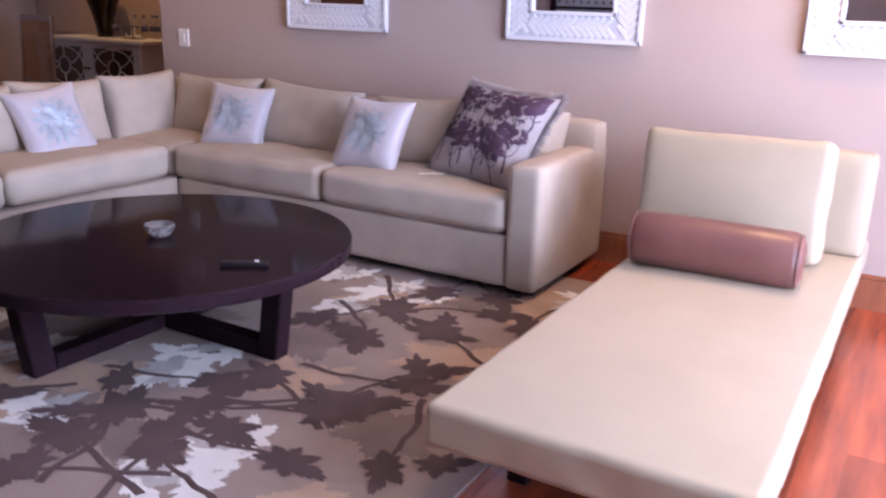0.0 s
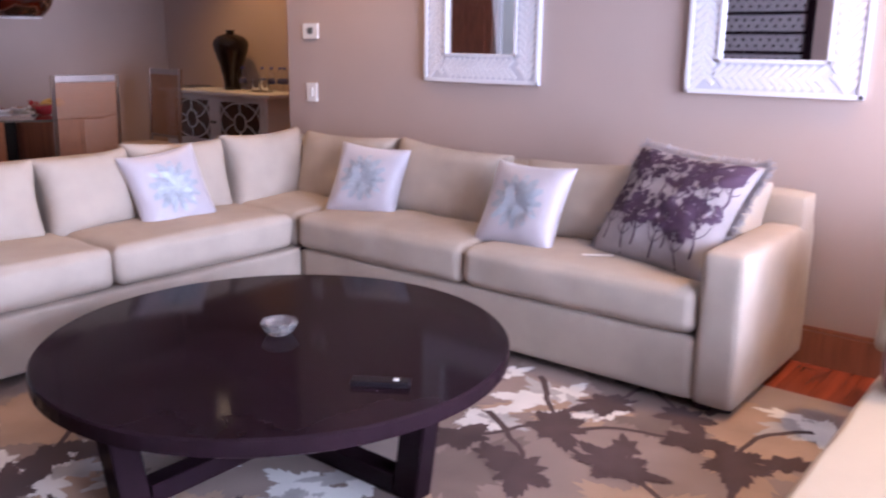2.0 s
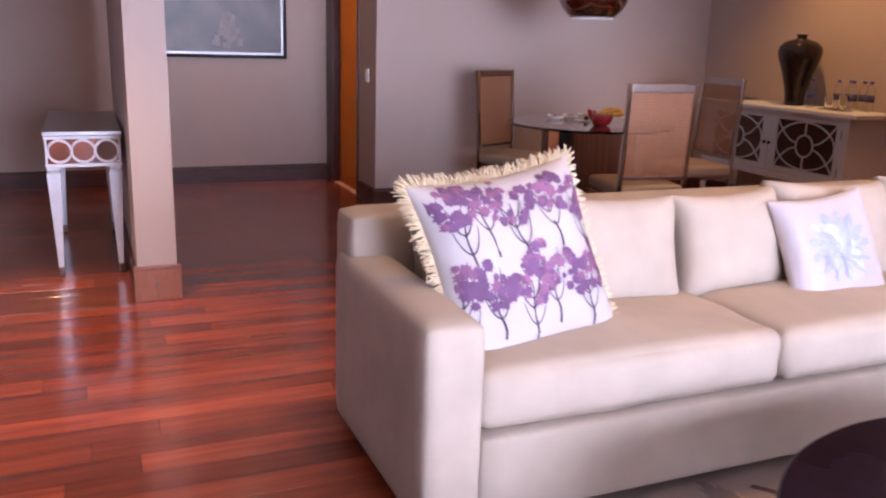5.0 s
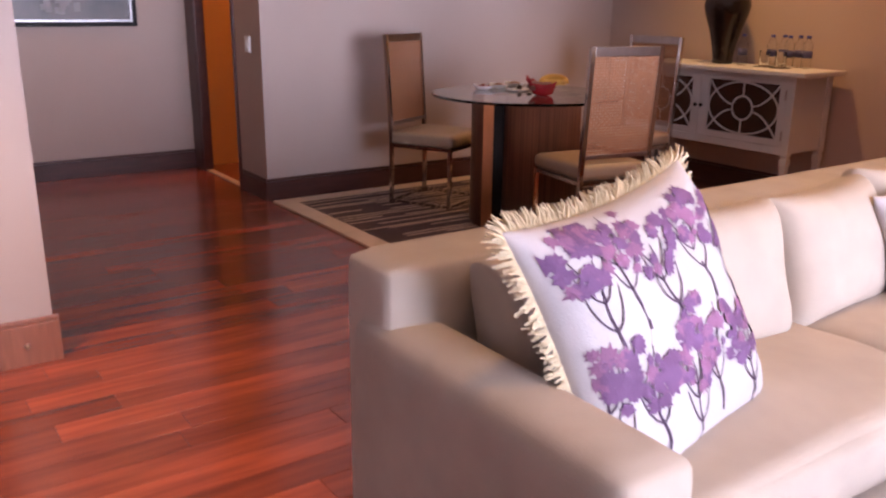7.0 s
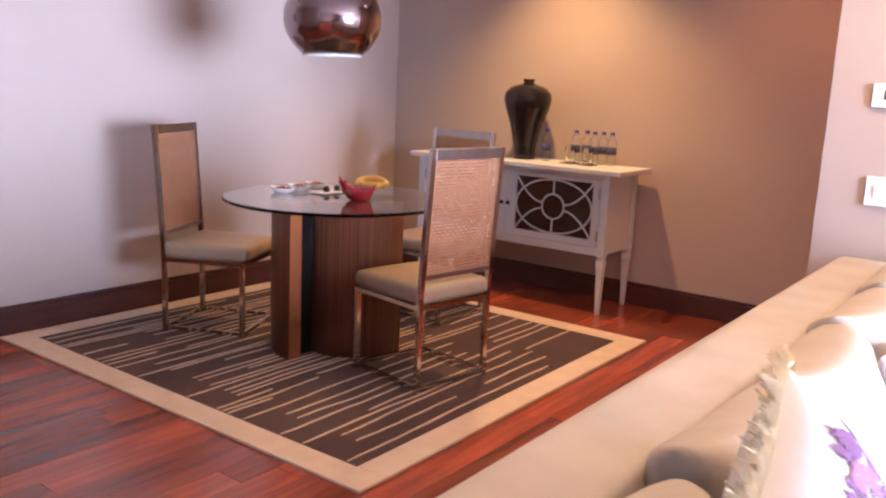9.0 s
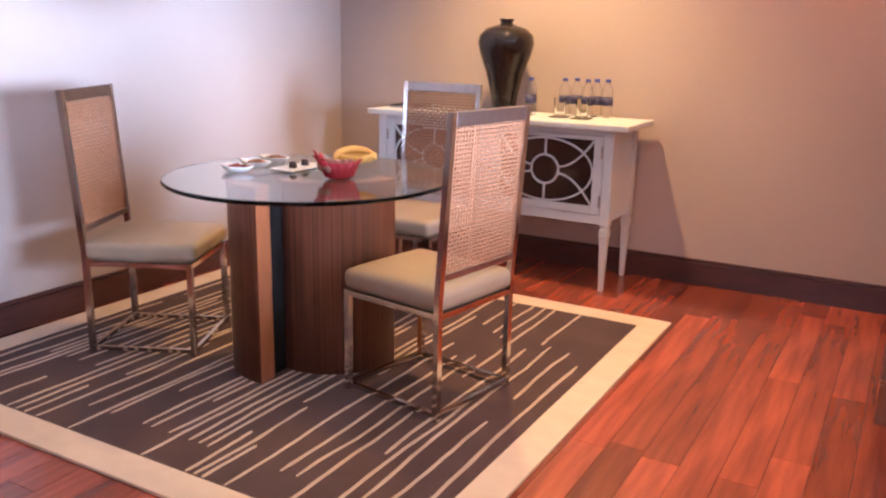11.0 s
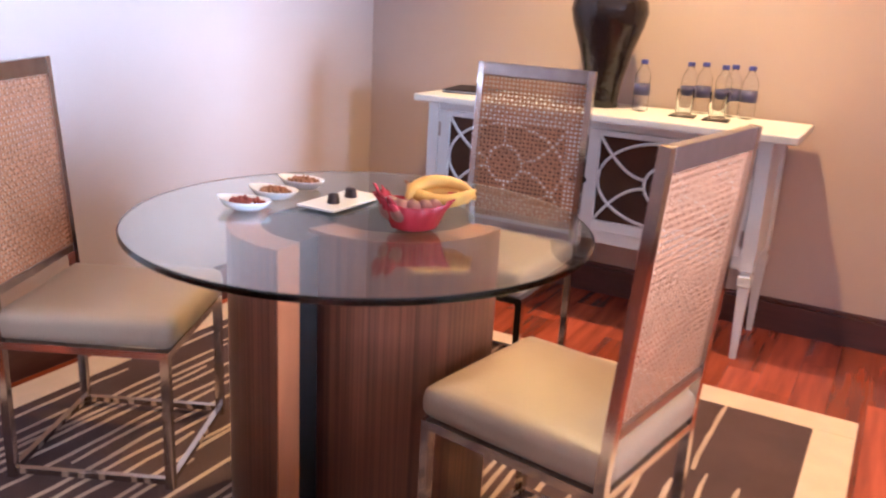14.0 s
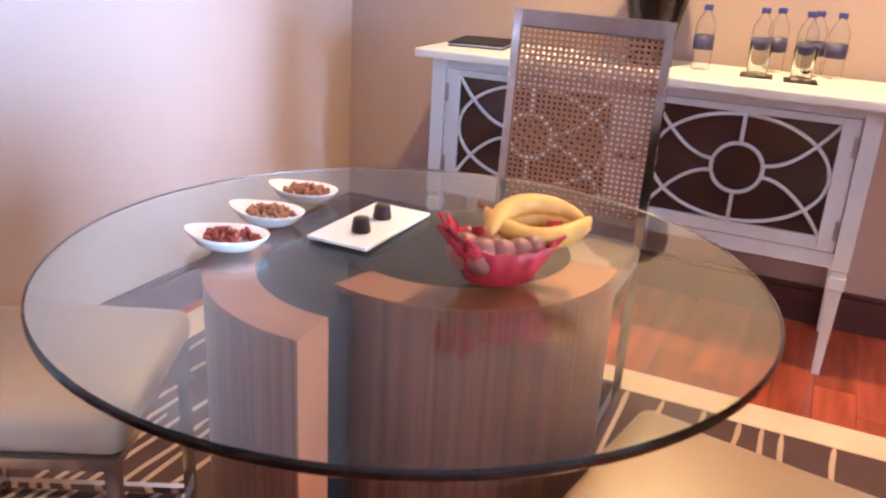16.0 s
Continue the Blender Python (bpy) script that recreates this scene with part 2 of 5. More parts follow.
def soft_box(sx, sy, sz, r, puff=(0, 0, 0), n=10, wrinkle=0.0, seed=0.0):
    """A rounded, puffed block centred on its origin."""
    bm = bmesh.new()
    half = Vector((sx / 2, sy / 2, sz / 2))
    r = min(r, *(h * 0.98 for h in half))
    ids = {}

    def vert(p):
        key = tuple(round(c, 5) for c in p)
        if key not in ids:
            q = Vector((p[0] * half.x, p[1] * half.y, p[2] * half.z))
            inner = Vector([max(-h + r, min(h - r, c)) for c, h in zip(q, half)])
            d = q - inner
            q = inner + d.normalized() * r if d.length > 1e-9 else q
            for a in range(3):
                b, c = (a + 1) % 3, (a + 2) % 3
                q[a] += p[a] * puff[a] * (1 - p[b] ** 2) * (1 - p[c] ** 2)
            if wrinkle:
                s = noise.noise(Vector((q.x * 7 + seed, q.y * 7, q.z * 7))) + 0.5 * noise.noise(Vector((q.x * 18, q.y * 18 + seed, q.z * 18)))
                q += q.normalized() * s * wrinkle
            ids[key] = bm.verts.new(q)
        return ids[key]

    # denser towards the edges, so that the rounding is smooth
    line = [math.sin(math.pi / 2 * (2 * i / n - 1)) for i in range(n + 1)]
    for a in range(3):
        for s in (-1, 1):
            for i in range(n):
                for j in range(n):
                    quad = []
                    for u, v in ((line[i], line[j]), (line[i + 1], line[j]), (line[i + 1], line[j + 1]), (line[i], line[j + 1])):
                        p = [0, 0, 0]
                        p[a], p[(a + 1) % 3], p[(a + 2) % 3] = s, u, v
                        quad.append(vert(p))
                    bm.faces.new(quad)
    return bm


def lathe(profile, n=32, bm=None, closed=True):
    bm = bm or bmesh.new()
    rings = []
    for r, z in profile:
        rings.append([bm.verts.new((r * math.cos(2 * math.pi * i / n), r * math.sin(2 * math.pi * i / n), z)) for i in range(n)] if r > 1e-6 else [bm.verts.new((0, 0, z))])
    for a, b in zip(rings, rings[1:]):
        for i in range(n):
            j = (i + 1) % n
            if len(a) == 1 and len(b) > 1:
                bm.faces.new((a[0], b[i], b[j]))
            elif len(b) == 1 and len(a) > 1:
                bm.faces.new((a[i], a[j], b[0]))
            elif len(a) > 1:
                bm.faces.new((a[i], a[j], b[j], b[i]))
    return bm


def tube(points, r, n=8, bm=None, square=False):
    bm = bm or bmesh.new()
    pts = [Vector(p) for p in points]
    rings = []
    n = 4 if square else n
    for k, p in enumerate(pts):
        d = (pts[min(k + 1, len(pts) - 1)] - pts[max(k - 1, 0)]).normalized()
        up = Vector((0, 0, 1)) if abs(d.z) < 0.95 else Vector((0, 1, 0))
        a = d.cross(up).normalized()
        b = a.cross(d).normalized()
        rr = r[k] if isinstance(r, (list, tuple)) else r
        off = math.pi / 4 if square else 0
        rr = rr * math.sqrt(2) if square else rr
        rings.append([bm.verts.new(p + rr * (math.cos(2 * math.pi * i / n + off) * a + math.sin(2 * math.pi * i / n + off) * b)) for i in range(n)])
    for a, b in zip(rings, rings[1:]):
        for i in range(n):
            bm.faces.new((a[i], a[(i + 1) % n], b[(i + 1) % n], b[i]))
    bm.faces.new(rings[0][::-1])
    bm.faces.new(rings[-1])
    return bm


def structure(name, bm, mat, label, category, smooth=False):
    return tagged(part(name, bm, mat, smooth=smooth), label, category, kind="structure")


# ---- structure ----
W = 0.15
slab = box(HALL_WEST - 1.0, EAST + 0.6, SOUTH - 0.2, 6.6, -0.12, -0.004)
floor = structure("floor", slab, JOINT, "glossy reddish-brown hardwood plank floor", "floor")
structure("ceiling", box(HALL_WEST - 1.0, EAST + 0.6, SOUTH - 0.2, 6.6, CEILING, CEILING + 0.15), CEIL, "plain off-white painted ceiling", "ceiling")
structure("wall_north", box(-4.30, EAST, NORTH, BACK + W, 0, CEILING), PAINT, "beige painted living room wall with framed mirrors", "wall")
structure("wall_back", box(DINING_WEST + 0.001, -4.30, BACK, BACK + W, 0, CEILING), PAINT, "beige painted dining wall lit by downlights", "wall")
structure("wall_dining", box(-8.02, DINING_WEST, 2.65, BACK + W, 0, CEILING), PAINT, "beige painted dining side wall", "wall")
# hall side: wall over and beside the lobby door
bm = box(HALL_WEST, -8.78, 2.65, 2.70, 0, CEILING)
box(-8.78, -8.02, 2.65, 2.70, 2.08, CEILING, bm=bm)
structure("wall_hall_end", bm, PAINT, "beige wall around the lobby door", "wall")
structure("wall_hall", box(HALL_WEST - W, HALL_WEST, SOUTH, 2.77, 0, CEILING), PAINT, "beige painted hall wall with a framed picture", "wall")
structure("wall_partition", box(-7.9, -5.70, 0.84, 1.02, 0, CEILING), PAINT, "beige painted end of a partition wall", "wall")
bm = box(HALL_WEST - W, -7.35, SOUTH - W, SOUTH, 0, CEILING)
box(-4.6, EAST + W, SOUTH - W, SOUTH, 0, CEILING, bm=bm)
box(-7.35, -4.6, SOUTH - W, SOUTH, 0, 0.05, bm=bm)
box(-7.35, -4.6, SOUTH - W, SOUTH, 2.35, CEILING, bm=bm)
structure("wall_south", bm, PAINT, "beige painted wall behind the walk", "wall")
structure("wall_lobby", box(-8.95, -8.02, 4.8, 4.92, 0, CEILING), ORANGEWALL, "ochre wall of the lit lobby beyond the door", "wall")
structure("wall_lobby_west", box(-9.07, -8.95, 2.70, 4.92, 0, CEILING), ORANGEWALL, "ochre side wall of the lit lobby", "wall")
structure("wainscot", box(-8.94, -8.03, 4.77, 4.8, 0.12, 0.82, 0.003), material("terracotta_panel", (0.50, 0.17, 0.06), 0.6, vary=0.15, scale=4), "terracotta wainscot in the lit lobby", "wainscot")
structure("baseboard", box(-8.94, -8.03, 4.765, 4.8, 0, 0.118, 0.002), WHITEPAINT, "pale baseboard in the lit lobby", "baseboard")
# east wall with the window's opening
bm = box(EAST, EAST + W, SOUTH, WINDOW_Y[0], 0, CEILING)
box(EAST, EAST + W, WINDOW_Y[1], 5.0, 0, CEILING, bm=bm)
box(EAST, EAST + W, WINDOW_Y[0], WINDOW_Y[1], WINDOW_Z[1], CEILING, bm=bm)
box(EAST, EAST + W, WINDOW_Y[0], WINDOW_Y[1], 0, WINDOW_Z[0], bm=bm)
structure("wall_east", bm, PAINT, "beige painted wall with a wide window opening", "wall")
structure("ground", box(-400, 400, -400, 400, -3.2, -3.0), material("far_ground", (0.2, 0.2, 0.16), 0.9, vary=0.4, scale=0.2), "plain ground outside the window", "ground")

window = tagged(thing("window_1", pose(EAST + 0.07, 0, 0), "wide aluminium sliding window with clear panes", "window"), kind="structure")
n = 3
step = (WINDOW_Y[1] - WINDOW_Y[0]) / n
for i in range(n + 1):
    y = WINDOW_Y[0] + i * step
    y = min(max(y, WINDOW_Y[0] + 0.025), WINDOW_Y[1] - 0.025)
    part("window_frame", box(-0.03, 0.03, y - 0.024, y + 0.024, WINDOW_Z[0] + 0.05, WINDOW_Z[1] - 0.05, 0.004), WHITEPAINT, window)
for z in (WINDOW_Z[0] + 0.026, WINDOW_Z[1] - 0.026):
    part("window_frame", box(-0.032, 0.032, WINDOW_Y[0], WINDOW_Y[1], z - 0.024, z + 0.024, 0.004), WHITEPAINT, window)
for i in range(n):
    part("pane", box(-0.004, 0.004, WINDOW_Y[0] + i * step + 0.05, WINDOW_Y[0] + (i + 1) * step - 0.05, WINDOW_Z[0] + 0.05, WINDOW_Z[1] - 0.05), PANE, window, shadow=False)


window = tagged(thing("window_2", pose(0, SOUTH - 0.07, 0), "aluminium sliding window with two clear panes", "window"), kind="structure")
for x in (-7.325, -5.975, -4.625):
    part("window_frame", box(x - 0.024, x + 0.024, -0.03, 0.03, 0.10, 2.30, 0.004), WHITEPAINT, window)
for z in (0.076, 2.324):
    part("window_frame", box(-7.349, -4.601, -0.032, 0.032, z - 0.023, z + 0.023, 0.004), WHITEPAINT, window)
for x0 in (-7.30, -5.95):
    part("pane", box(x0, x0 + 1.30, -0.004, 0.004, 0.10, 2.30), PANE, window, shadow=False)


def skirting(name, x0, x1, y0, y1, mat=DARKWOOD, h=0.14):
    """A baseboard with a rounded top bead."""
    bm = box(x0, x1, y0, y1, 0, h - 0.02, 0.002)
    g = 0.004
    box(x0 + (g if x1 - x0 < 0.1 else 0), x1 - (g if x1 - x0 < 0.1 else 0), y0 + (g if y1 - y0 < 0.1 else 0), y1 - (g if y1 - y0 < 0.1 else 0), h - 0.018, h, 0.004, bm=bm)
    return structure(name, bm, mat, "stained hardwood baseboard along the wall", "baseboard")


B = 0.018
skirting("baseboard", -4.30 - B, EAST, NORTH - B, NORTH, REDWOOD, 0.16)
skirting("baseboard", DINING_WEST, -4.30, BACK - B, BACK)
skirting("baseboard", DINING_WEST, DINING_WEST + B, 2.65 - B, BACK - B)
skirting("baseboard", -8.0, DINING_WEST, 2.65 - B, 2.65)
skirting("baseboard", -4.30 - B, -4.30, NORTH, BACK - B)
skirting("baseboard", HALL_WEST, HALL_WEST + B, SOUTH, 2.65)
skirting("baseboard", -5.70, -5.70 + B, 0.84 - B, 1.02 + B, REDWOOD, 0.17)
skirting("baseboard", -7.9, -5.70, 0.84 - B, 0.84)
skirting("baseboard", -7.9, -5.70, 1.02, 1.02 + B)
skirting("baseboard", HALL_WEST, -8.32, SOUTH, SOUTH + B)
skirting("baseboard", -4.6, EAST, SOUTH, SOUTH + B)

# ---- living room ----
def leaf(x, y, z, size, turn, lobes, rnd, squash=1.0):
    """A jagged vine leaf, flat: pointed lobes along both sides, the longest at its tip."""
    bm = bmesh.new()
    c = bm.verts.new((x, y, z))
    ring = []
    k = lobes * 12
    reach = [rnd.uniform(0.72, 1.05) for _ in range(lobes)]
    reach[0] = 1.22
    for i in range(k):
        a = 2 * math.pi * i / k
        f = (a * lobes / (2 * math.pi) + 0.5) % 1.0
        lobe = 1 - abs(2 * f - 1)
        which = int(a * lobes / (2 * math.pi) + 0.5) % lobes
        r = size * (0.60 + 0.40 * lobe ** 1.1) * reach[which]
        r *= 1 + 0.05 * rnd.uniform(-1, 1) + (0.085 if i % 2 else -0.085)
        sway = 0.10 * math.sin(2 * a + turn)
        px, py = r * math.cos(a + sway), r * math.sin(a + sway) * squash
        ring.append(bm.verts.new((x + px * math.cos(turn) - py * math.sin(turn), y + px * math.sin(turn) + py * math.cos(turn), z)))
    for i in range(k):
        bm.faces.new((c, ring[i], ring[(i + 1) % k]))
    return bm


def leaf_rug(x0, x1, y0, y1):
    rug = thing("area_rug", pose(0, 0, 0), "taupe wool rug with a brown and cream leaf pattern", "rug")
    part("rug_base", box(x0, x1, y0, y1, 0.0, 0.011, 0.004), RUGBASE, rug)
    rnd = random.Random(8)

    def scatter(name, count, low, high, z, tones, lobes, squash):
        for i in range(count):
            s = rnd.uniform(low, high)
            e = s * 1.25
            part(name, leaf(rnd.uniform(x0 + e, x1 - e), rnd.uniform(y0 + e, y1 - e), z + i * 0.000006, s, rnd.uniform(0, 6.3), rnd.choice(lobes), rnd, rnd.uniform(*squash)), tones[i % len(tones)], rug)

    scatter("tan_leaf", 30, 0.16, 0.30, 0.0114, (RUGTAN, RUGSHADE), (5, 7), (0.55, 0.85))
    for k, (cx, cy) in enumerate([(-3.05, 1.97), (-3.12, 1.58), (-2.43, 1.81), (-1.68, 3.23), (-1.05, 3.26), (-1.15, 2.75)]):
        part("tan_leaf", leaf(cx, cy, 0.01165 + k * 0.000006, 0.26, 1.3 * k, 7, rnd, 0.8), RUGTAN, rug)
    # pale leaves grow in loose clumps
    pale = [(-1.96, 2.14), (-1.52, 1.64), (-1.33, 1.76), (-2.05, 1.66), (-2.42, 2.10), (-2.05, 3.28), (-1.90, 2.25), (-0.95, 3.66), (-2.88, 1.77), (-2.66, 1.82), (-2.95, 2.10), (-1.75, 3.25)]
    dark = [(-1.55, 2.74), (-1.30, 2.94), (-1.25, 2.30), (-1.62, 2.29), (-1.48, 1.94), (-1.83, 1.66), (-1.20, 1.90), (-0.95, 2.02), (-1.78, 1.45), (-1.83, 1.86), (-1.16, 2.63), (-1.32, 3.42), (-1.62, 3.08), (-1.05, 3.20), (-1.52, 1.74), (-3.07, 1.72), (-2.62, 1.70), (-2.35, 1.55), (-3.27, 1.43), (-0.92, 2.75), (-2.90, 2.55)]
    place = lambda: (rnd.uniform(x0 + 0.32, x1 - 0.32), rnd.uniform(y0 + 0.32, y1 - 0.32))
    for i, (cx, cy) in enumerate(pale + [place() for _ in range(5)]):
        a0 = rnd.uniform(0, 6.3)
        for k in range(3):
            a, size = a0 + k * 1.1, rnd.uniform(0.10, 0.155)
            part("cream_leaf", leaf(cx + 0.08 * math.cos(a), cy + 0.08 * math.sin(a), 0.0122 + (3 * i + k) * 0.000006, size, a, rnd.choice((5, 7, 7)), rnd, rnd.uniform(0.5, 0.85)), (RUGCREAM, RUGPALE, RUGCREAM)[k], rug)
    # dark leaves, each on a curving branch
    for i, (cx, cy) in enumerate(dark + [place() for _ in range(16)]):
        a = rnd.uniform(0, 6.3)
        for k in range(2 if i % 2 else 1):
            size, out = rnd.uniform(0.115, 0.16), a + k * 1.9
            part("dark_leaf", leaf(cx + 0.15 * k * math.cos(out), cy + 0.15 * k * math.sin(out), 0.0136 + (2 * i + k) * 0.000005, size * (1 - 0.25 * k), out, rnd.choice((5, 7, 7)), rnd, rnd.uniform(0.6, 0.85)), RUGDARK, rug)
        x, y, a = cx, cy, a + math.pi
        bm, prev = bmesh.new(), None
        for k in range(9):
            w = 0.007 + 0.0008 * k
            nx, ny = -math.sin(a) * w, math.cos(a) * w
            if not (x0 + 0.05 < x < x1 - 0.05 and y0 + 0.05 < y < y1 - 0.05):
                break
            cur = (bm.verts.new((x + nx, y + ny, 0.0130 + i * 0.00001)), bm.verts.new((x - nx, y - ny, 0.0130 + i * 0.00001)))
            if prev:
                bm.faces.new((prev[0], prev[1], cur[1], cur[0]))
            prev = cur
            x, y, a = x + 0.055 * math.cos(a), y + 0.055 * math.sin(a), a + rnd.uniform(-0.35, 0.35)
        if len(bm.faces):
            part("branch", bm, RUGDARK, rug)
        else:
            bm.free()
    return rug


leaf_rug(-3.46, -0.72, 1.24, 3.9)


def cushion_part(name, parent, centre, size, r, puff, mat=SOFA, rot=(0, 0, 0), seed=0.0, label=""):
    bm = soft_box(*size, r, puff, 28, 0.009, seed)
    ob = part(name, bm, mat, parent, label, True, pose(*centre, *rot))
    return ob


def back_cushion(parent, x, y, z, heading, lean, w, h, spin=0.0):
    part("back_cushion", pillow_mesh(w, h, 0.23, 20, 0.34), SOFA, parent, "", True, facing(x, y, z, heading, lean, spin))


def sofas():
    # along the north wall
    s = thing("sectional_sofa", pose(0, 0, 0), "cream linen sectional sofa along the mirror wall", "sofa", "sectional sofa units")
    part("base", soft_box(2.02, 0.76, 0.235, 0.02), SOFA, s, "", True, pose(-2.33, 3.86, 0.165))
    part("armrest", soft_box(0.155, 0.80, 0.555, 0.028, (0.0, 0, 0.006)), SOFA, s, "", True, pose(-1.245, 3.865, 0.325))
    part("backrest", soft_box(2.98, 0.17, 0.68, 0.03), SOFA, s, "", True, pose(-2.66, 4.165, 0.385))
    for i, (x0, x1) in enumerate(((-3.345, -2.338), (-2.332, -1.327))):
        cushion_part("seat_cushion", s, ((x0 + x1) / 2, 3.76, 0.373), (x1 - x0, 0.60, 0.17), 0.045, (0, 0.006, 0.02), seed=i * 3.1)
    for i, (x, w, tilt, h) in enumerate(((-3.47, 0.70, -14, 0.40), (-2.80, 0.68, -16, 0.39), (-2.02, 0.66, -17, 0.38), (-1.50, 0.44, -14, 0.37))):
        back_cushion(s, x, 3.96, 0.60, -90, -tilt, w, h, (1, -3, 3, -2)[i])
    for x in (-3.2, -1.3):
        for y in (3.55, 4.15):
            part("foot", box(x - 0.03, x + 0.03, y - 0.03, y + 0.03, 0.0, 0.06, 0.004), BLACKWOOD, s)
    # west unit, with the corner
    s = thing("sectional_sofa", pose(0, 0, 0), "cream linen sectional sofa with its back to the dining area", "sofa", "sectional sofa units")
    part("base", soft_box(0.80, 2.70, 0.235, 0.02), SOFA, s, "", True, pose(-3.745, 2.88, 0.165))
    part("armrest", soft_box(0.80, 0.165, 0.555, 0.034, (0, 0, 0.008)), SOFA, s, "", True, pose(-3.72, 1.44, 0.325))
    part("backrest", soft_box(0.20, 2.87, 0.69, 0.035), SOFA, s, "", True, pose(-4.085, 2.815, 0.39))
    for i, (y0, y1) in enumerate(((1.528, 2.518), (2.523, 3.468), (3.474, 4.07))):
        cushion_part("seat_cushion", s, (-3.655, (y0 + y1) / 2, 0.373), (0.60, y1 - y0, 0.17), 0.045, (0.006, 0, 0.02), seed=20 + i * 3.1)
    for i, (y, w, tilt, h) in enumerate(((1.72, 0.36, 10, 0.33), (2.20, 0.56, 17, 0.38), (2.70, 0.46, 16, 0.37), (3.18, 0.56, 15, 0.40), (3.73, 0.54, 12, 0.42))):
        back_cushion(s, -3.875, y, 0.595, 0, tilt, w, h, (2, -3, 2, -2, 1)[i])
    for x in (-4.1, -3.4):
        for y in (1.45, 4.15):
            part("foot", box(x - 0.03, x + 0.03, y - 0.03, y + 0.03, 0.0, 0.06, 0.004), BLACKWOOD, s)
    part("corner_gap", box(-3.352, -3.335, 3.49, 3.54, 0.02, 0.285), BLACKWOOD, s)


def pillow_surface(u, v, w, h, t, side, power=0.55):
    """A point of a pillow's skin: u and v from -1 to 1."""
    x = u * w / 2 * (1 - 0.10 * (1 - v * v) * abs(u))
    y = v * h / 2 * (1 - 0.10 * (1 - u * u) * abs(v))
    z = side * t / 2 * max(0.0, (1 - u ** 4) * (1 - v ** 4)) ** power
    z += side * 0.015 * (1 - u * u) * (1 - v * v) * (noise.noise(Vector((u * 1.9 + w * 9, v * 1.9, side))) + 0.6 * noise.noise(Vector((u * 4.5 + h * 7, v * 3.5, side + w))) + 0.22 * noise.noise(Vector((u * 11 + h * 17, v * 9, side + w))))
    # creases running in from the corners
    d = abs(abs(u) - abs(v))
    z += side * 0.0035 * math.sin(d * 26 + w * 40) * (u * u * v * v) ** 0.5 * max(0.0, 1 - max(abs(u), abs(v)) ** 8)
    return Vector((x, y, z))


def pillow_mesh(w, h, t, n=22, power=0.55):
    bm = bmesh.new()
    line = [math.sin(math.pi / 2 * (2 * i / n - 1)) for i in range(n + 1)]
    for side in (-1, 1):
        grid = [[bm.verts.new(pillow_surface(u, v, w, h, t, side, power)) for v in line] for u in line]
        for i in range(n):
            for j in range(n):
                bm.faces.new((grid[i][j], grid[i + 1][j], grid[i + 1][j + 1], grid[i][j + 1]))
    bmesh.ops.remove_doubles(bm, verts=bm.verts, dist=0.0008)
    return bm


def patch(bm, outline, centre, w, h, t, lift):
    """A small printed shape that follows the pillow's front."""
    def lay(p):
        u, v = max(-0.95, min(0.95, p[0])), max(-0.95, min(0.95, p[1]))
        q = pillow_surface(u, v, w, h, t, 1)
        return bm.verts.new(q + Vector((0, 0, lift)))
    c = lay(centre)
    ring = [lay(p) for p in outline]
    for i in range(len(ring)):
        bm.faces.new((c, ring[i], ring[(i + 1) % len(ring)]))


def blob(bm, u, v, r, rnd, w, h, t, lift):
    k = 16
    pts = []
    for i in range(k):
        a = 2 * math.pi * i / k
        rr = r * (0.75 + 0.45 * rnd.random()) * (1.25 if i % 2 else 0.8)
        pts.append((u + rr * math.cos(a), v + rr * math.sin(a)))
    patch(bm, pts, (u, v), w, h, t, lift)


def strip(bm, pts, width, w, h, t, lift):
    prev = None
    for k, (u, v) in enumerate(pts):
        a, b = pts[max(k - 1, 0)], pts[min(k + 1, len(pts) - 1)]
        d = Vector((b[0] - a[0], b[1] - a[1])).normalized()
        ww = width * (1 - 0.7 * k / len(pts))
        cur = []
        for s in (-1, 1):
            q = pillow_surface(max(-0.97, min(0.97, u - s * d.y * ww)), max(-0.97, min(0.97, v + s * d.x * ww)), w, h, t, 1)
            cur.append(bm.verts.new(q + Vector((0, 0, lift))))
        if prev:
            bm.faces.new((prev[0], prev[1], cur[1], cur[0]))
        prev = cur


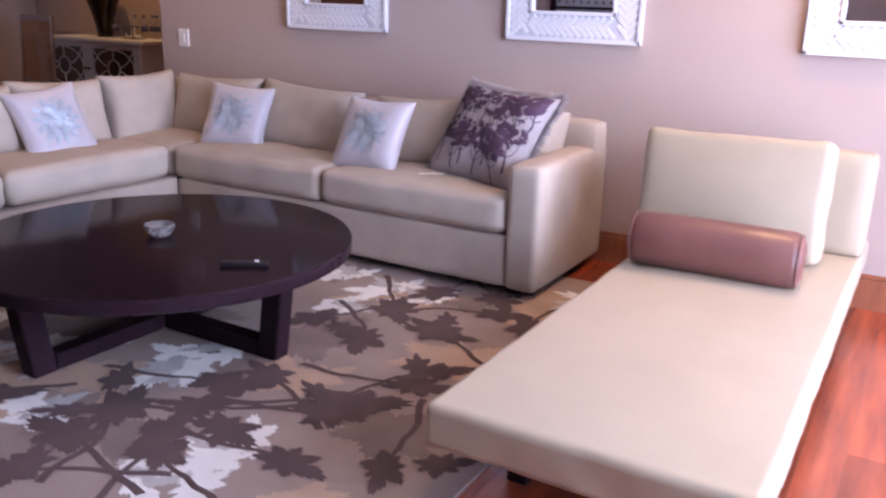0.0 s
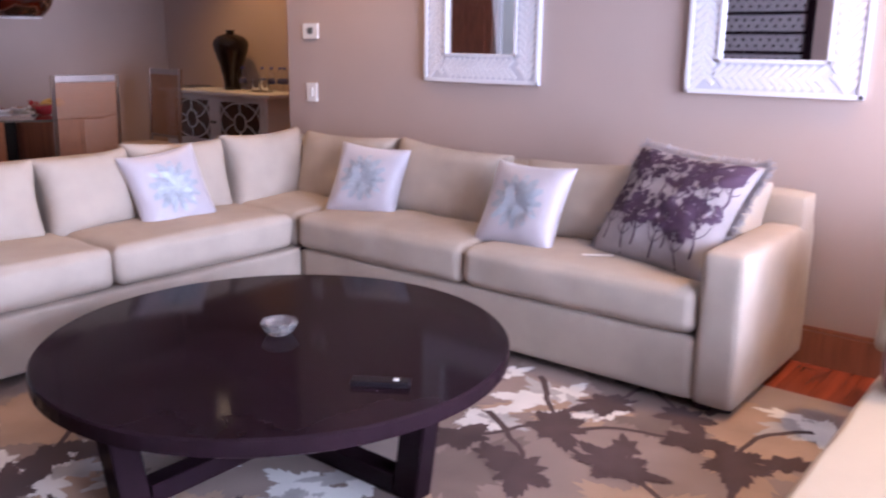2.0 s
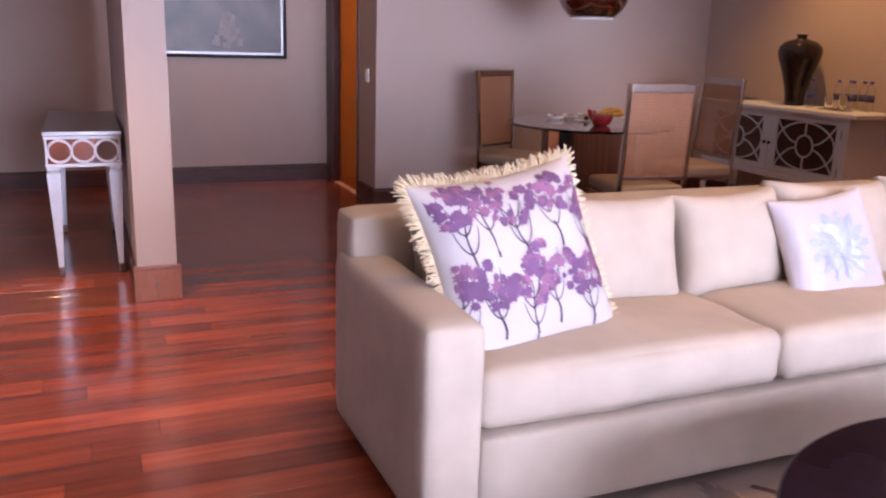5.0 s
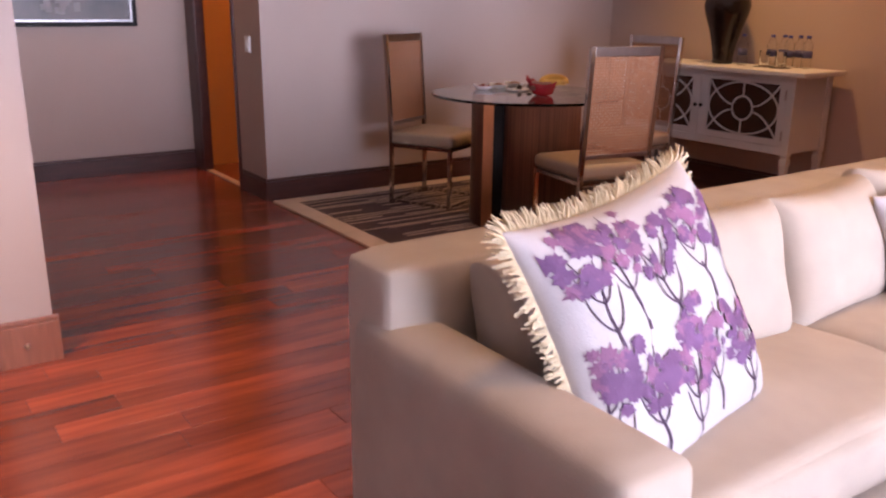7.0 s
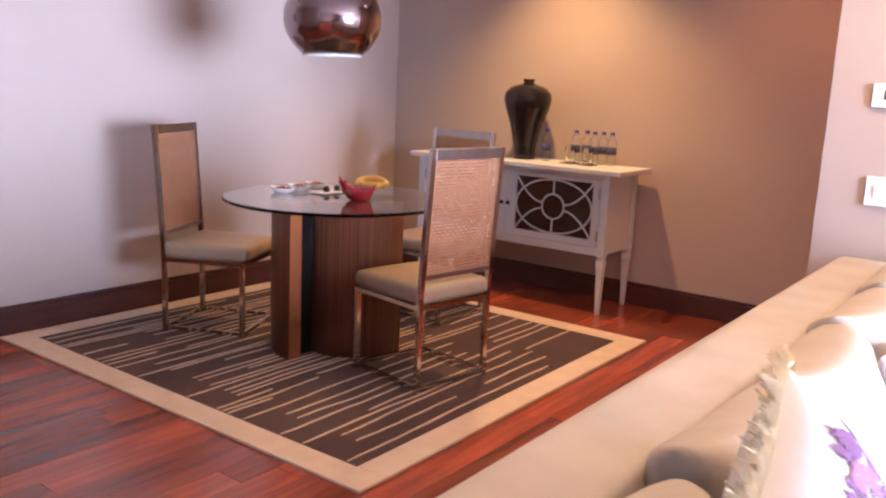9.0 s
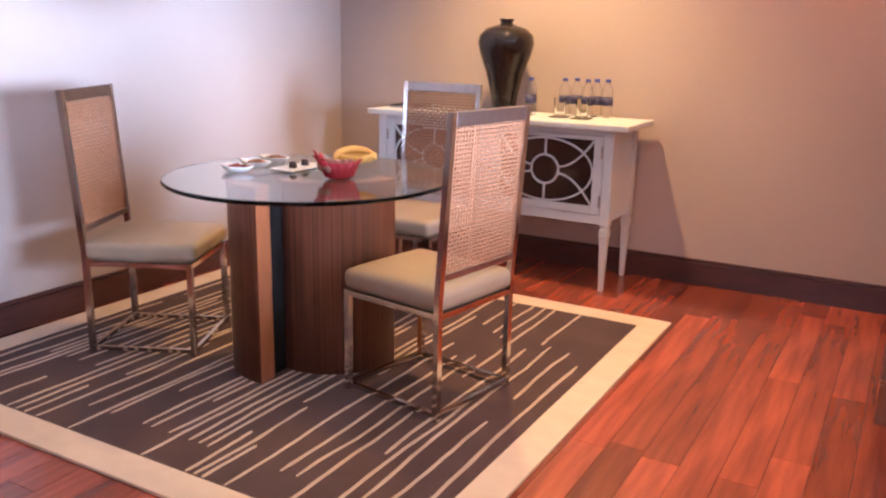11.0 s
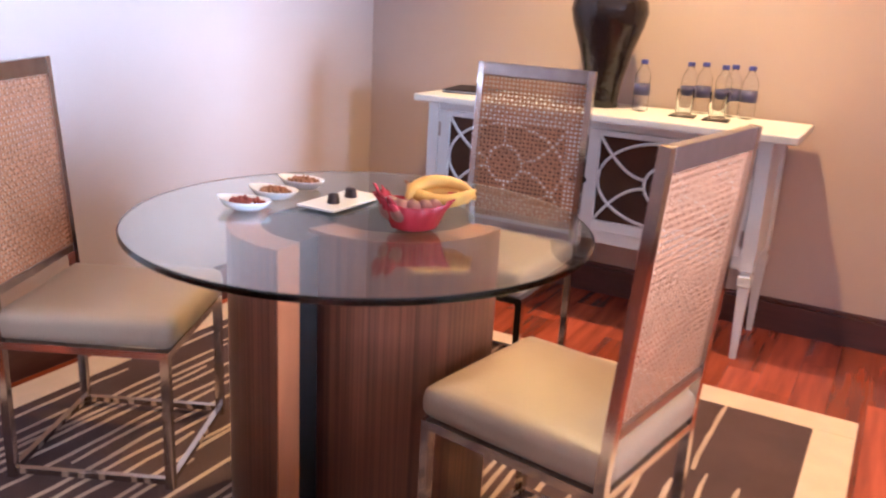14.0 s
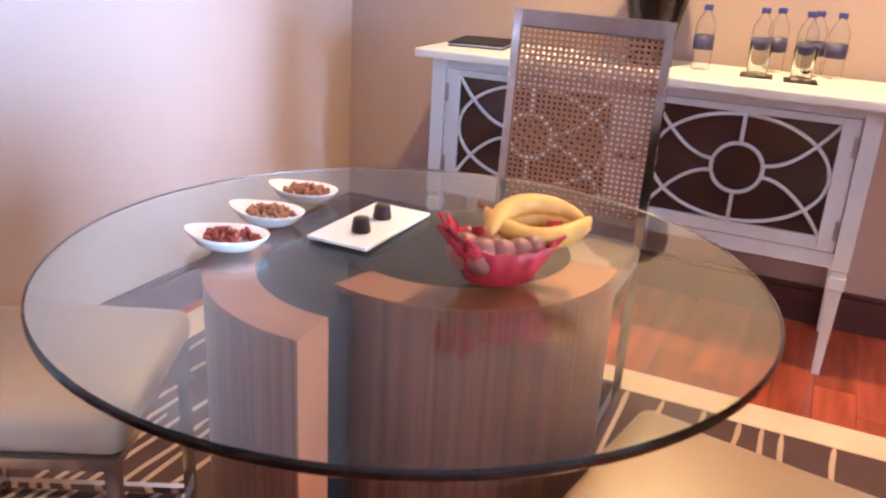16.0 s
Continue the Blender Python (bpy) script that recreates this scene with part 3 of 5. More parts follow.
def floral_pillow(m, base, label, seed, w=0.58, h=0.56, t=0.20):
    """A large pillow printed with flowering trees, with a fringe."""
    p = thing("throw_pillow", m, label, "pillow", "printed throw pillows")
    part("cover", pillow_mesh(w, h, t), base, p, "", True)
    rnd = random.Random(seed)
    stems, light, dark = bmesh.new(), bmesh.new(), bmesh.new()
    for i in range(11 if base is PRINTWHITE else 16):
        u0, v0 = -0.9 + (0.18 if base is PRINTWHITE else 0.12) * i + rnd.uniform(-0.05, 0.05), (-0.95, -0.15, -0.75, 0.1)[i % 4] + rnd.uniform(-0.08, 0.08)
        height = rnd.uniform(0.55, 0.85)
        lean = rnd.uniform(-0.12, 0.12)
        trunk = [(u0 + lean * k / 8 + 0.02 * math.sin(k), v0 + height * k / 8) for k in range(9)]
        strip(stems, trunk, 0.015, w, h, t, 0.0016)
        for s in (-1, 1):
            for k0 in (3, 5, 6):
                u1, v1 = trunk[k0]
                strip(stems, [(u1 + s * (0.055 * k - 0.005 * k * k), v1 + 0.03 * k + 0.011 * k * k) for k in range(5)], 0.009, w, h, t, 0.0018)
        top = trunk[-1]
        for k in range(30):
            a, r = rnd.uniform(0, 6.3), 0.29 * math.sqrt(rnd.random())
            u, v = top[0] + r * math.cos(a) * 1.1, top[1] + r * math.sin(a) * 0.8
            if abs(u) < 0.97 and abs(v) < 0.97:
                blob(rnd.choice((light, light, dark)), u, v, rnd.uniform(0.03, 0.068), rnd, w, h, t, 0.0022 + 0.00004 * k)
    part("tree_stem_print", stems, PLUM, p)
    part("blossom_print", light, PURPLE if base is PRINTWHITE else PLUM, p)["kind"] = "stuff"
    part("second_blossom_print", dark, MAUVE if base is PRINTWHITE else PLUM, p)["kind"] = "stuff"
    # fringe along the four sides
    bm = bmesh.new()
    for side in range(4):
        for k in range(190):
            f = -0.99 + 1.98 * (k + rnd.uniform(-0.4, 0.4)) / 189
            u, v = ((f, 1), (1, f), (f, -1), (-1, f))[side]
            q = pillow_surface(max(-1, min(1, u)), max(-1, min(1, v)), w, h, t, 1)
            d = Vector(((0, 1), (1, 0), (0, -1), (-1, 0))[side] + (0,))
            a = rnd.uniform(-0.45, 0.45) - (0.5 * f if side in (0, 2) else -0.5 * f) * (1 if side < 2 else -1) * (abs(f) > 0.8)
            d = Vector((d.x * math.cos(a) - d.y * math.sin(a), d.x * math.sin(a) + d.y * math.cos(a), rnd.uniform(-0.4, 0.5)))
            r = rnd.uniform(0.028, 0.042)
            tube([q, q + d * r * 0.55, q + d * r + Vector((0, 0, -0.006))], (0.0034, 0.003, 0.0018), 3, bm)
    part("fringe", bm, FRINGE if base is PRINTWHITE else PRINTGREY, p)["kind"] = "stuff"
    return p


def lilac_pillow(m, label, seed, w=0.40, h=0.36, t=0.13):
    """A small silk pillow with a silver flower medallion."""
    p = thing("throw_pillow", m, label, "pillow", "lilac throw pillows")
    part("cover", pillow_mesh(w, h, t), LILAC, p, "", True)
    rnd = random.Random(seed)
    bm = bmesh.new()
    for ring, count, r, size in ((0, 13, 0.44, 0.16), (1, 11, 0.27, 0.13), (2, 8, 0.12, 0.09)):
        for k in range(count):
            a = 2 * math.pi * k / count + ring * 0.3
            cu, cv = r * math.cos(a), r * math.sin(a)
            pts = []
            for i in range(12):
                b = 2 * math.pi * i / 12
                du, dv = size * (1.5 if abs(math.cos(b)) > 0.7 else 0.9) * math.cos(b) * rnd.uniform(0.85, 1.1), 0.10 * math.sin(b) * rnd.uniform(0.7, 1.2)
                pts.append((cu + du * math.cos(a) - dv * math.sin(a), cv + du * math.sin(a) + dv * math.cos(a)))
            patch(bm, pts, (cu, cv), w, h, t, 0.0015 + 0.0004 * ring + 0.00005 * k)
    part("medallion", bm, SILVER, p, "pale silver-blue flower medallion")["kind"] = "stuff"
    return p


def facing(x, y, z, heading, lean, spin=0.0):
    """A pillow's pose: heading in degrees from +x of its front, leaning back, turned in its own plane."""
    return pose(x, y, z, 0, 0, heading + 90) @ pose(0, 0, 0, 90 - lean, 0, 0) @ pose(0, 0, 0, 0, 0, spin)


sofas()
lilac_pillow(facing(-3.70, 3.01, 0.59, -8, 24, 7), "lilac silk throw pillow with a silver flower on the west seat", 1, 0.39, 0.40)
lilac_pillow(facing(-3.16, 3.78, 0.60, -76, 26, -3), "lilac silk throw pillow near the sofa's corner", 2, 0.40, 0.38)
lilac_pillow(facing(-2.20, 3.72, 0.605, -92, 28, 0), "lilac silk throw pillow with a silver flower on the long seat", 3, 0.40, 0.39)
floral_pillow(facing(-3.66, 1.765, 0.648, 6, 24, 7), PRINTWHITE, "large white pillow printed with purple trees, cream fringe", 11, 0.56, 0.55)
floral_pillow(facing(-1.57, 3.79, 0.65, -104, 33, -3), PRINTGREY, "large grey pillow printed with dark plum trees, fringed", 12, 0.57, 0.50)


slip = part("paper_slip", box(-0.06, 0.06, -0.012, 0.012, 0, 0.0015, 0.0005), WHITEPLASTIC, m=pose(-1.79, 3.62, 0.4785, 0, 0, 35))
tagged(slip, "small white paper slip lying on the seat cushion", "paper")


def coffee_table():
    t = thing("coffee_table", pose(-2.255, 2.42, 0), "round black lacquered wooden coffee table on the leaf rug", "table")
    R = 0.72
    part("tabletop", lathe([(0, 0.318), (R - 0.01, 0.318), (R, 0.324), (R, 0.364), (R - 0.006, 0.37), (0, 0.37)], 96), BLACKWOOD, t)
    for k in range(4):
        m = pose(0, 0, 0, 0, 0, 90 * k)
        bm = bmesh.new()
        # a slab leg that leans out a little towards the top
        prof = [(0.50, 0.014), (0.585, 0.014), (0.625, 0.318), (0.54, 0.318)]
        sides = [[bm.verts.new((x, y, z)) for x, z in prof] for y in (-0.035, 0.035)]
        bm.faces.new(sides[0])
        bm.faces.new(sides[1][::-1])
        for i in range(4):
            bm.faces.new((sides[0][i], sides[0][(i + 1) % 4], sides[1][(i + 1) % 4], sides[1][i]))
        bmesh.ops.bevel(bm, geom=bm.edges[:], offset=0.004, segments=2, affect="EDGES")
        part("leg", bm, BLACKWOOD, t, m=m)
    part("stretcher", box(-0.50, 0.50, -0.035, 0.035, 0.016, 0.075, 0.004), BLACKWOOD, t)
    for s in (-1, 1):
        part("stretcher", box(-0.035, 0.035, 0.0355 if s > 0 else -0.50, 0.50 if s > 0 else -0.0355, 0.016, 0.075, 0.004), BLACKWOOD, t)


coffee_table()
bowl = part("ashtray", lathe([(0, 0.002), (0.036, 0.0), (0.046, 0.010), (0.054, 0.024), (0.060, 0.038), (0.056, 0.043), (0.047, 0.038), (0.036, 0.018), (0, 0.013)], 9), CRYSTAL)
bowl.matrix_world = pose(-2.27, 2.43, 0.3702)
tagged(bowl, "faceted clear crystal ashtray on the coffee table", "ashtray")
remote = thing("remote_control", pose(-1.745, 2.33, 0.3705, 0, 0, 33), "slim black remote control lying on the coffee table", "remote")
part("body", box(-0.08, 0.08, -0.022, 0.022, 0, 0.016, 0.005), DARKPLASTIC, remote)
part("button", box(0.035, 0.05, -0.008, 0.008, 0.016, 0.0185, 0.001), WHITEPLASTIC, remote, "pale grey button")


def ottoman():
    o = thing("ottoman", pose(-2.14, 1.07, 0), "grey ottoman with a white and mustard trellis weave", "ottoman")
    body = part("upholstered_body", soft_box(0.66, 0.66, 0.36, 0.045, (0.004, 0.004, 0.018), 14), TRELLISGREY, o, "", True, pose(0, 0, 0.24))
    for mat, name, off in ((TRELLISWHITE, "white_trellis", 0.0), (TRELLISYELLOW, "mustard_trellis", 0.5)):
        bm = bmesh.new()
        for s in (-1, 1):
            for k in range(-3, 4):
                prev = None
                for i in range(81):
                    y = -0.318 + 0.636 * i / 80
                    phase = 2 * math.pi * y / 0.74
                    wave = max(-1.0, min(1.0, 1.02 * math.cos(phase)))
                    x = (k + off) * 0.157 + s * 0.0745 * wave
                    if abs(x) > 0.318:
                        prev = None
                        continue
                    dx = -s * 0.0745 * 1.02 * 2 * math.pi / 0.74 * math.sin(phase) if abs(wave) < 1 else 0.0
                    nrm = Vector((1, -dx)).normalized() * (0.0070 if off else 0.0082)
                    def top(px, py):
                        u, v = px / 0.33, py / 0.33
                        z = 0.42 + 0.018 * (1 - u * u) * (1 - v * v)
                        ex, ey = max(0, abs(px) - 0.285), max(0, abs(py) - 0.285)
                        z -= 0.045 - math.sqrt(max(0.0, 0.002025 - ex * ex - ey * ey))
                        return bm.verts.new((px, py, z + 0.0015 + (0.001 if s > 0 else 0) + (0.0006 if off else 0)))
                    cur = (top(x - nrm.x, y - nrm.y), top(x + nrm.x, y + nrm.y))
                    if prev:
                        bm.faces.new((prev[0], prev[1], cur[1], cur[0]))
                    prev = cur
        part(name, bm, mat, o, m=pose(0, 0, 0, 0, 0, 90))["kind"] = "stuff"
    for x in (-0.26, 0.26):
        for y in (-0.24, 0.24):
            part("foot", box(x - 0.025, x + 0.025, y - 0.025, y + 0.025, 0.0125, 0.07, 0.003), BLACKWOOD, o)


ottoman()


def chaise():
    c = thing("chaise_longue", pose(0, 0, 0), "cream leather chaise longue with a back cushion", "chaise")
    bm = soft_box(0.775, 2.32, 0.115, 0.022, (0, 0, 0.008), 84, 0.004)
    for v in bm.verts:
        if v.co.z > 0.03:
            near = math.exp(-((v.co.x - 0.08) / 0.20) ** 2 - ((v.co.y + 0.12) / 0.20) ** 2)
            v.co.z += 0.0045 * near * math.sin((v.co.y - 0.3 * v.co.x + 0.06 * v.co.x * v.co.x) * 62 + 1.5 * noise.noise(v.co * 6))
    part("mattress", bm, LEATHER, c, "", True, pose(-0.348, 3.02, 0.282))
    part("backrest", soft_box(0.76, 0.20, 0.40, 0.03, (0, 0.006, 0.006)), LEATHER, c, "", True, pose(-0.345, 3.93, 0.535, -3))
    part("back_cushion", soft_box(0.70, 0.46, 0.17, 0.035, (-0.008, -0.012, 0.03), 26, 0.006, 4.0), LEATHER, c, "", True, facing(-0.44, 3.655, 0.565, -91, 13, 1))
    part("base", box(-0.70, 0.0, 2.05, 4.12, 0.12, 0.232, 0.01), BLACKWOOD, c, "dark wooden base frame")
    for x in (-0.62, -0.08):
        for y in (2.2, 4.0):
            part("leg", box(x - 0.03, x + 0.03, y - 0.03, y + 0.03, 0.0, 0.125, 0.004), BLACKWOOD, c)
    b = thing("bolster", pose(-0.405, 3.28, 0.44, 0, 0, 2), "brown leather bolster lying across the chaise", "pillow")
    prof = [(0, -0.30), (0.06, -0.298), (0.088, -0.285), (0.098, -0.26), (0.1, -0.1), (0.1, 0.1), (0.098, 0.26), (0.088, 0.285), (0.06, 0.298), (0, 0.30)]
    bm = lathe(prof, 32)
    bm.transform(pose(0, 0, 0, 0, 90, 0))
    part("cover", bm, BROWNLEATHER, b, "", True)
    for s in (-1, 1):
        bm = lathe([(0.090, -0.004), (0.094, 0), (0.090, 0.004), (0.086, 0), (0.090, -0.004)], 32)
        bm.transform(pose(s * 0.283, 0, 0, 0, 90, 0))
        part("piping", bm, BROWNLEATHER, b, "", True)


chaise()


def mirror(x0):
    f = thing("wall_mirror", pose(x0 + 0.352, NORTH, 1.43), "square mirror in a wide white lattice-carved frame", "mirror", "mirrors on the wall")
    S, I = 0.352, 0.208
    for i in range(4):
        bm = bmesh.new()
        a, d0, d1 = 0.004, -0.022, -0.002
        prof = [(-S, -S), (S, -S), (I, -I), (-I, -I)]
        rows = [[bm.verts.new((x, y, z)) for x, z in prof] for y in (d0, d1)]
        bm.faces.new(rows[0])
        bm.faces.new(rows[1][::-1])
        for k in range(4):
            bm.faces.new((rows[0][k], rows[0][(k + 1) % 4], rows[1][(k + 1) % 4], rows[1][k]))
        part("frame_side", bm, LATTICEGREY, f, m=pose(0, 0, 0, 0, 90 * i, 0))
    # raised beads at both borders and woven lattice blocks between
    for s0, s1 in ((S - 0.018, S), (I, I + 0.016)):
        bm = bmesh.new()
        for i in range(4):
            add(bm, box(-s1, s1, -0.032, -0.022, -s1, -s0, 0.002), pose(0, 0, 0, 0, 90 * i, 0))
        part("border_bead", bm, WHITEPAINT, f)
    bm = bmesh.new()
    pitch = 0.036
    lo, hi = I + 0.020, S - 0.022
    for i in range(4):
        k = 0
        pos = -S + 0.03
        while pos < S - 0.03:
            for row in range(2):
                zc = -(lo + (hi - lo) * (0.27 + 0.46 * row))
                xc = pos + (pitch / 2 if row else 0)
                if abs(xc) < (S - 0.034 if i % 2 else I + 0.01):
                    add(bm, box(-0.034, 0.034, -0.026, -0.0215, -0.0108, 0.0108, 0.002, seg=1), pose(0, 0, 0, 0, 90 * i, 0) @ pose(xc, 0, zc) @ pose(0, 0, 0, 0, 45 if row else -45, 0))
            pos += pitch
            k += 1
    part("lattice", bm, WHITEPAINT, f)
    part("mirror_glass", box(-I - 0.002, I + 0.002, -0.014, -0.004, -I - 0.002, I + 0.002), MIRROR, f)
    return f


for x0 in (-3.20, -1.76, -0.345):
    mirror(x0)


def wall_plate(name, m, w, h, label, category, screen=False):
    p = thing(name, m, label, category)
    part("plate", box(-w / 2, w / 2, -0.012, 0, -h / 2, h / 2, 0.003), WHITEPLASTIC, p)
    if screen:
        part("display", box(-0.022, 0.022, -0.0145, -0.0115, -0.016, 0.02, 0.001), SCREEN, p, "dark grey display")
    else:
        part("rocker", box(-w * 0.16, w * 0.16, -0.016, -0.0115, -h * 0.24, h * 0.24, 0.002), WHITEPLASTIC, p)


wall_plate("thermostat", pose(-4.09, NORTH, 1.333), 0.125, 0.088, "white plastic wall thermostat with a dark display", "thermostat", True)
wall_plate("light_switch", pose(-4.09, NORTH, 0.979), 0.086, 0.11, "white plastic light switch on the beige wall", "switch")
wall_plate("light_switch", pose(-7.80, 2.65, 0.972), 0.07, 0.10, "white plastic light switch beside the lobby door", "switch")

# ---- dining area ----
def striped_rug(x0, x1, y0, y1):
    rug = thing("area_rug", pose(0, 0, 0), "dark brown rug with beige dashes and a cream border", "rug")
    e = 0.125
    part("rug_field", box(x0 + e, x1 - e, y0 + e, y1 - e, 0, 0.011, 0.002), STRIPEBASE, rug)
    part("border", box(x0, x1, y0, y0 + e - 0.001, 0, 0.0125, 0.004), BORDER, rug)
    part("border", box(x0, x1, y1 - e + 0.001, y1, 0, 0.0125, 0.004), BORDER, rug)
    part("border", box(x0, x0 + e - 0.001, y0 + e, y1 - e, 0, 0.0125, 0.004), BORDER, rug)
    part("border", box(x1 - e + 0.001, x1, y0 + e, y1 - e, 0, 0.0125, 0.004), BORDER, rug)
    rnd = random.Random(3)
    x = x0 + e + 0.05
    while x < x1 - e - 0.03:
        y = y0 + e + rnd.choice((-0.3, 0.0, 0.15, 0.4))
        while y < y1 - e:
            length = rnd.uniform(0.5, 1.5)
            a, b = max(y, y0 + e + 0.004), min(y + length, y1 - e - 0.004)
            if b - a > 0.10:
                bm, prev = bmesh.new(), None
                for k in range(21):
                    f = k / 20
                    py = a + (b - a) * f
                    px = x + 0.016 * noise.noise(Vector((py * 2.6, x * 20, 0))) + 0.004 * noise.noise(Vector((py * 11, x * 20, 3)))
                    w = 0.0075 * (0.55 if k in (0, 20) else 1.0) * (1 + 0.25 * noise.noise(Vector((py * 9, x * 31, 7))))
                    row = [bm.verts.new(p) for p in ((px - w, py, 0.0108), (px - w * 0.6, py, 0.0132), (px + w * 0.6, py, 0.0132), (px + w, py, 0.0108))]
                    if prev:
                        for i in range(3):
                            bm.faces.new((prev[i], prev[i + 1], row[i + 1], row[i]))
                    prev = row
                part("dash", bm, STRIPE, rug)
            y += length + rnd.uniform(0.05, 0.7)
        x += rnd.choice((0.03, 0.036, 0.045, 0.06, 0.085))


striped_rug(-7.53, -5.19, 2.652, 4.913)


def dining_table():
    t = thing("dining_table", pose(0, 0, 0), "round glass dining table on curved zebrano panels", "table")
    R = 0.535
    top = lathe([(0, 0.740), (R - 0.004, 0.740), (R, 0.744), (R, 0.751), (R - 0.004, 0.755), (0, 0.755)], 96)
    part("glass_top", top, GLASS, t, "clear glass top with a polished green edge", m=pose(-6.295, 3.678, 0), shadow=False)

    def panel(cx, cy, a0, a1, r1=0.284, th=0.075):
        bm, ends = bmesh.new(), bmesh.new()
        n = 28
        ring = []
        for k in range(n + 1):
            a = radians(a0 + (a1 - a0) * k / n)
            ring.append([bm.verts.new((cx + r * math.cos(a), cy + r * math.sin(a), z)) for r, z in ((r1, 0.0125), (r1, 0.734), (r1 - th, 0.734), (r1 - th, 0.0125))])
        for p, q in zip(ring, ring[1:]):
            for i in (0, 2, 3):
                bm.faces.new((p[i], p[(i + 1) % 4], q[(i + 1) % 4], q[i]))
        ob = part("curved_panel", bm, ZEBRA, t, "", True)
        # lighter edging on the ends and the top
        for k in range(n):
            vs = []
            for kk, r in ((k, r1), (k + 1, r1), (k + 1, r1 - th), (k, r1 - th)):
                a = radians(a0 + (a1 - a0) * kk / n)
                vs.append((cx + r * math.cos(a), cy + r * math.sin(a)))
            lo = [ends.verts.new((x, y, 0.734)) for x, y in vs]
            hi = [ends.verts.new((x, y, 0.7365)) for x, y in vs]
            ends.faces.new(hi)
            for i in range(4):
                ends.faces.new((lo[i], lo[(i + 1) % 4], hi[(i + 1) % 4], hi[i]))
        for aa, s in ((a0, -1), (a1, 1)):
            a = radians(aa)
            d = Vector((-math.sin(a), math.cos(a), 0)) * s
            q = [Vector((cx + r * math.cos(a), cy + r * math.sin(a), z)) for r, z in ((r1, 0.0125), (r1, 0.7365), (r1 - th, 0.7365), (r1 - th, 0.0125))]
            inner = [ends.verts.new(p + d * 0.0002) for p in q]
            outer = [ends.verts.new(p + d * 0.004) for p in q]
            ends.faces.new(outer)
            for i in range(4):
                ends.faces.new((inner[i], inner[(i + 1) % 4], outer[(i + 1) % 4], outer[i]))
        part("edge_banding", ends, EDGEWOOD, ob, "orange wood edge banding")

    panel(-6.315, 3.665, 190, 272.5)
    panel(-6.282, 3.811, 255, 366, 0.267)
    # added drums blacken the shaded hollow: round behind one panel, cut-off behind the other
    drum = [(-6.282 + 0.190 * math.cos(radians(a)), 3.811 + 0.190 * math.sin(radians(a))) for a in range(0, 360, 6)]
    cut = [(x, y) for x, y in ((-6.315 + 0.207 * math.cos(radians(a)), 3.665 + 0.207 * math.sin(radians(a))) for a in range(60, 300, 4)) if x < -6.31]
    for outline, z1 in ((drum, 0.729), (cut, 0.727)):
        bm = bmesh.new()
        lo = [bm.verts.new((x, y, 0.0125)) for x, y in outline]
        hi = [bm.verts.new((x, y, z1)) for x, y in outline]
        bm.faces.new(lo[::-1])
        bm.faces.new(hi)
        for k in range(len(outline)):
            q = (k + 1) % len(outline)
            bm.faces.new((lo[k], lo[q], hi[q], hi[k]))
        part("hollow_fill", bm, SHADOWGAP, t, "added black fill for the shaded hollow under the glass")


dining_table()


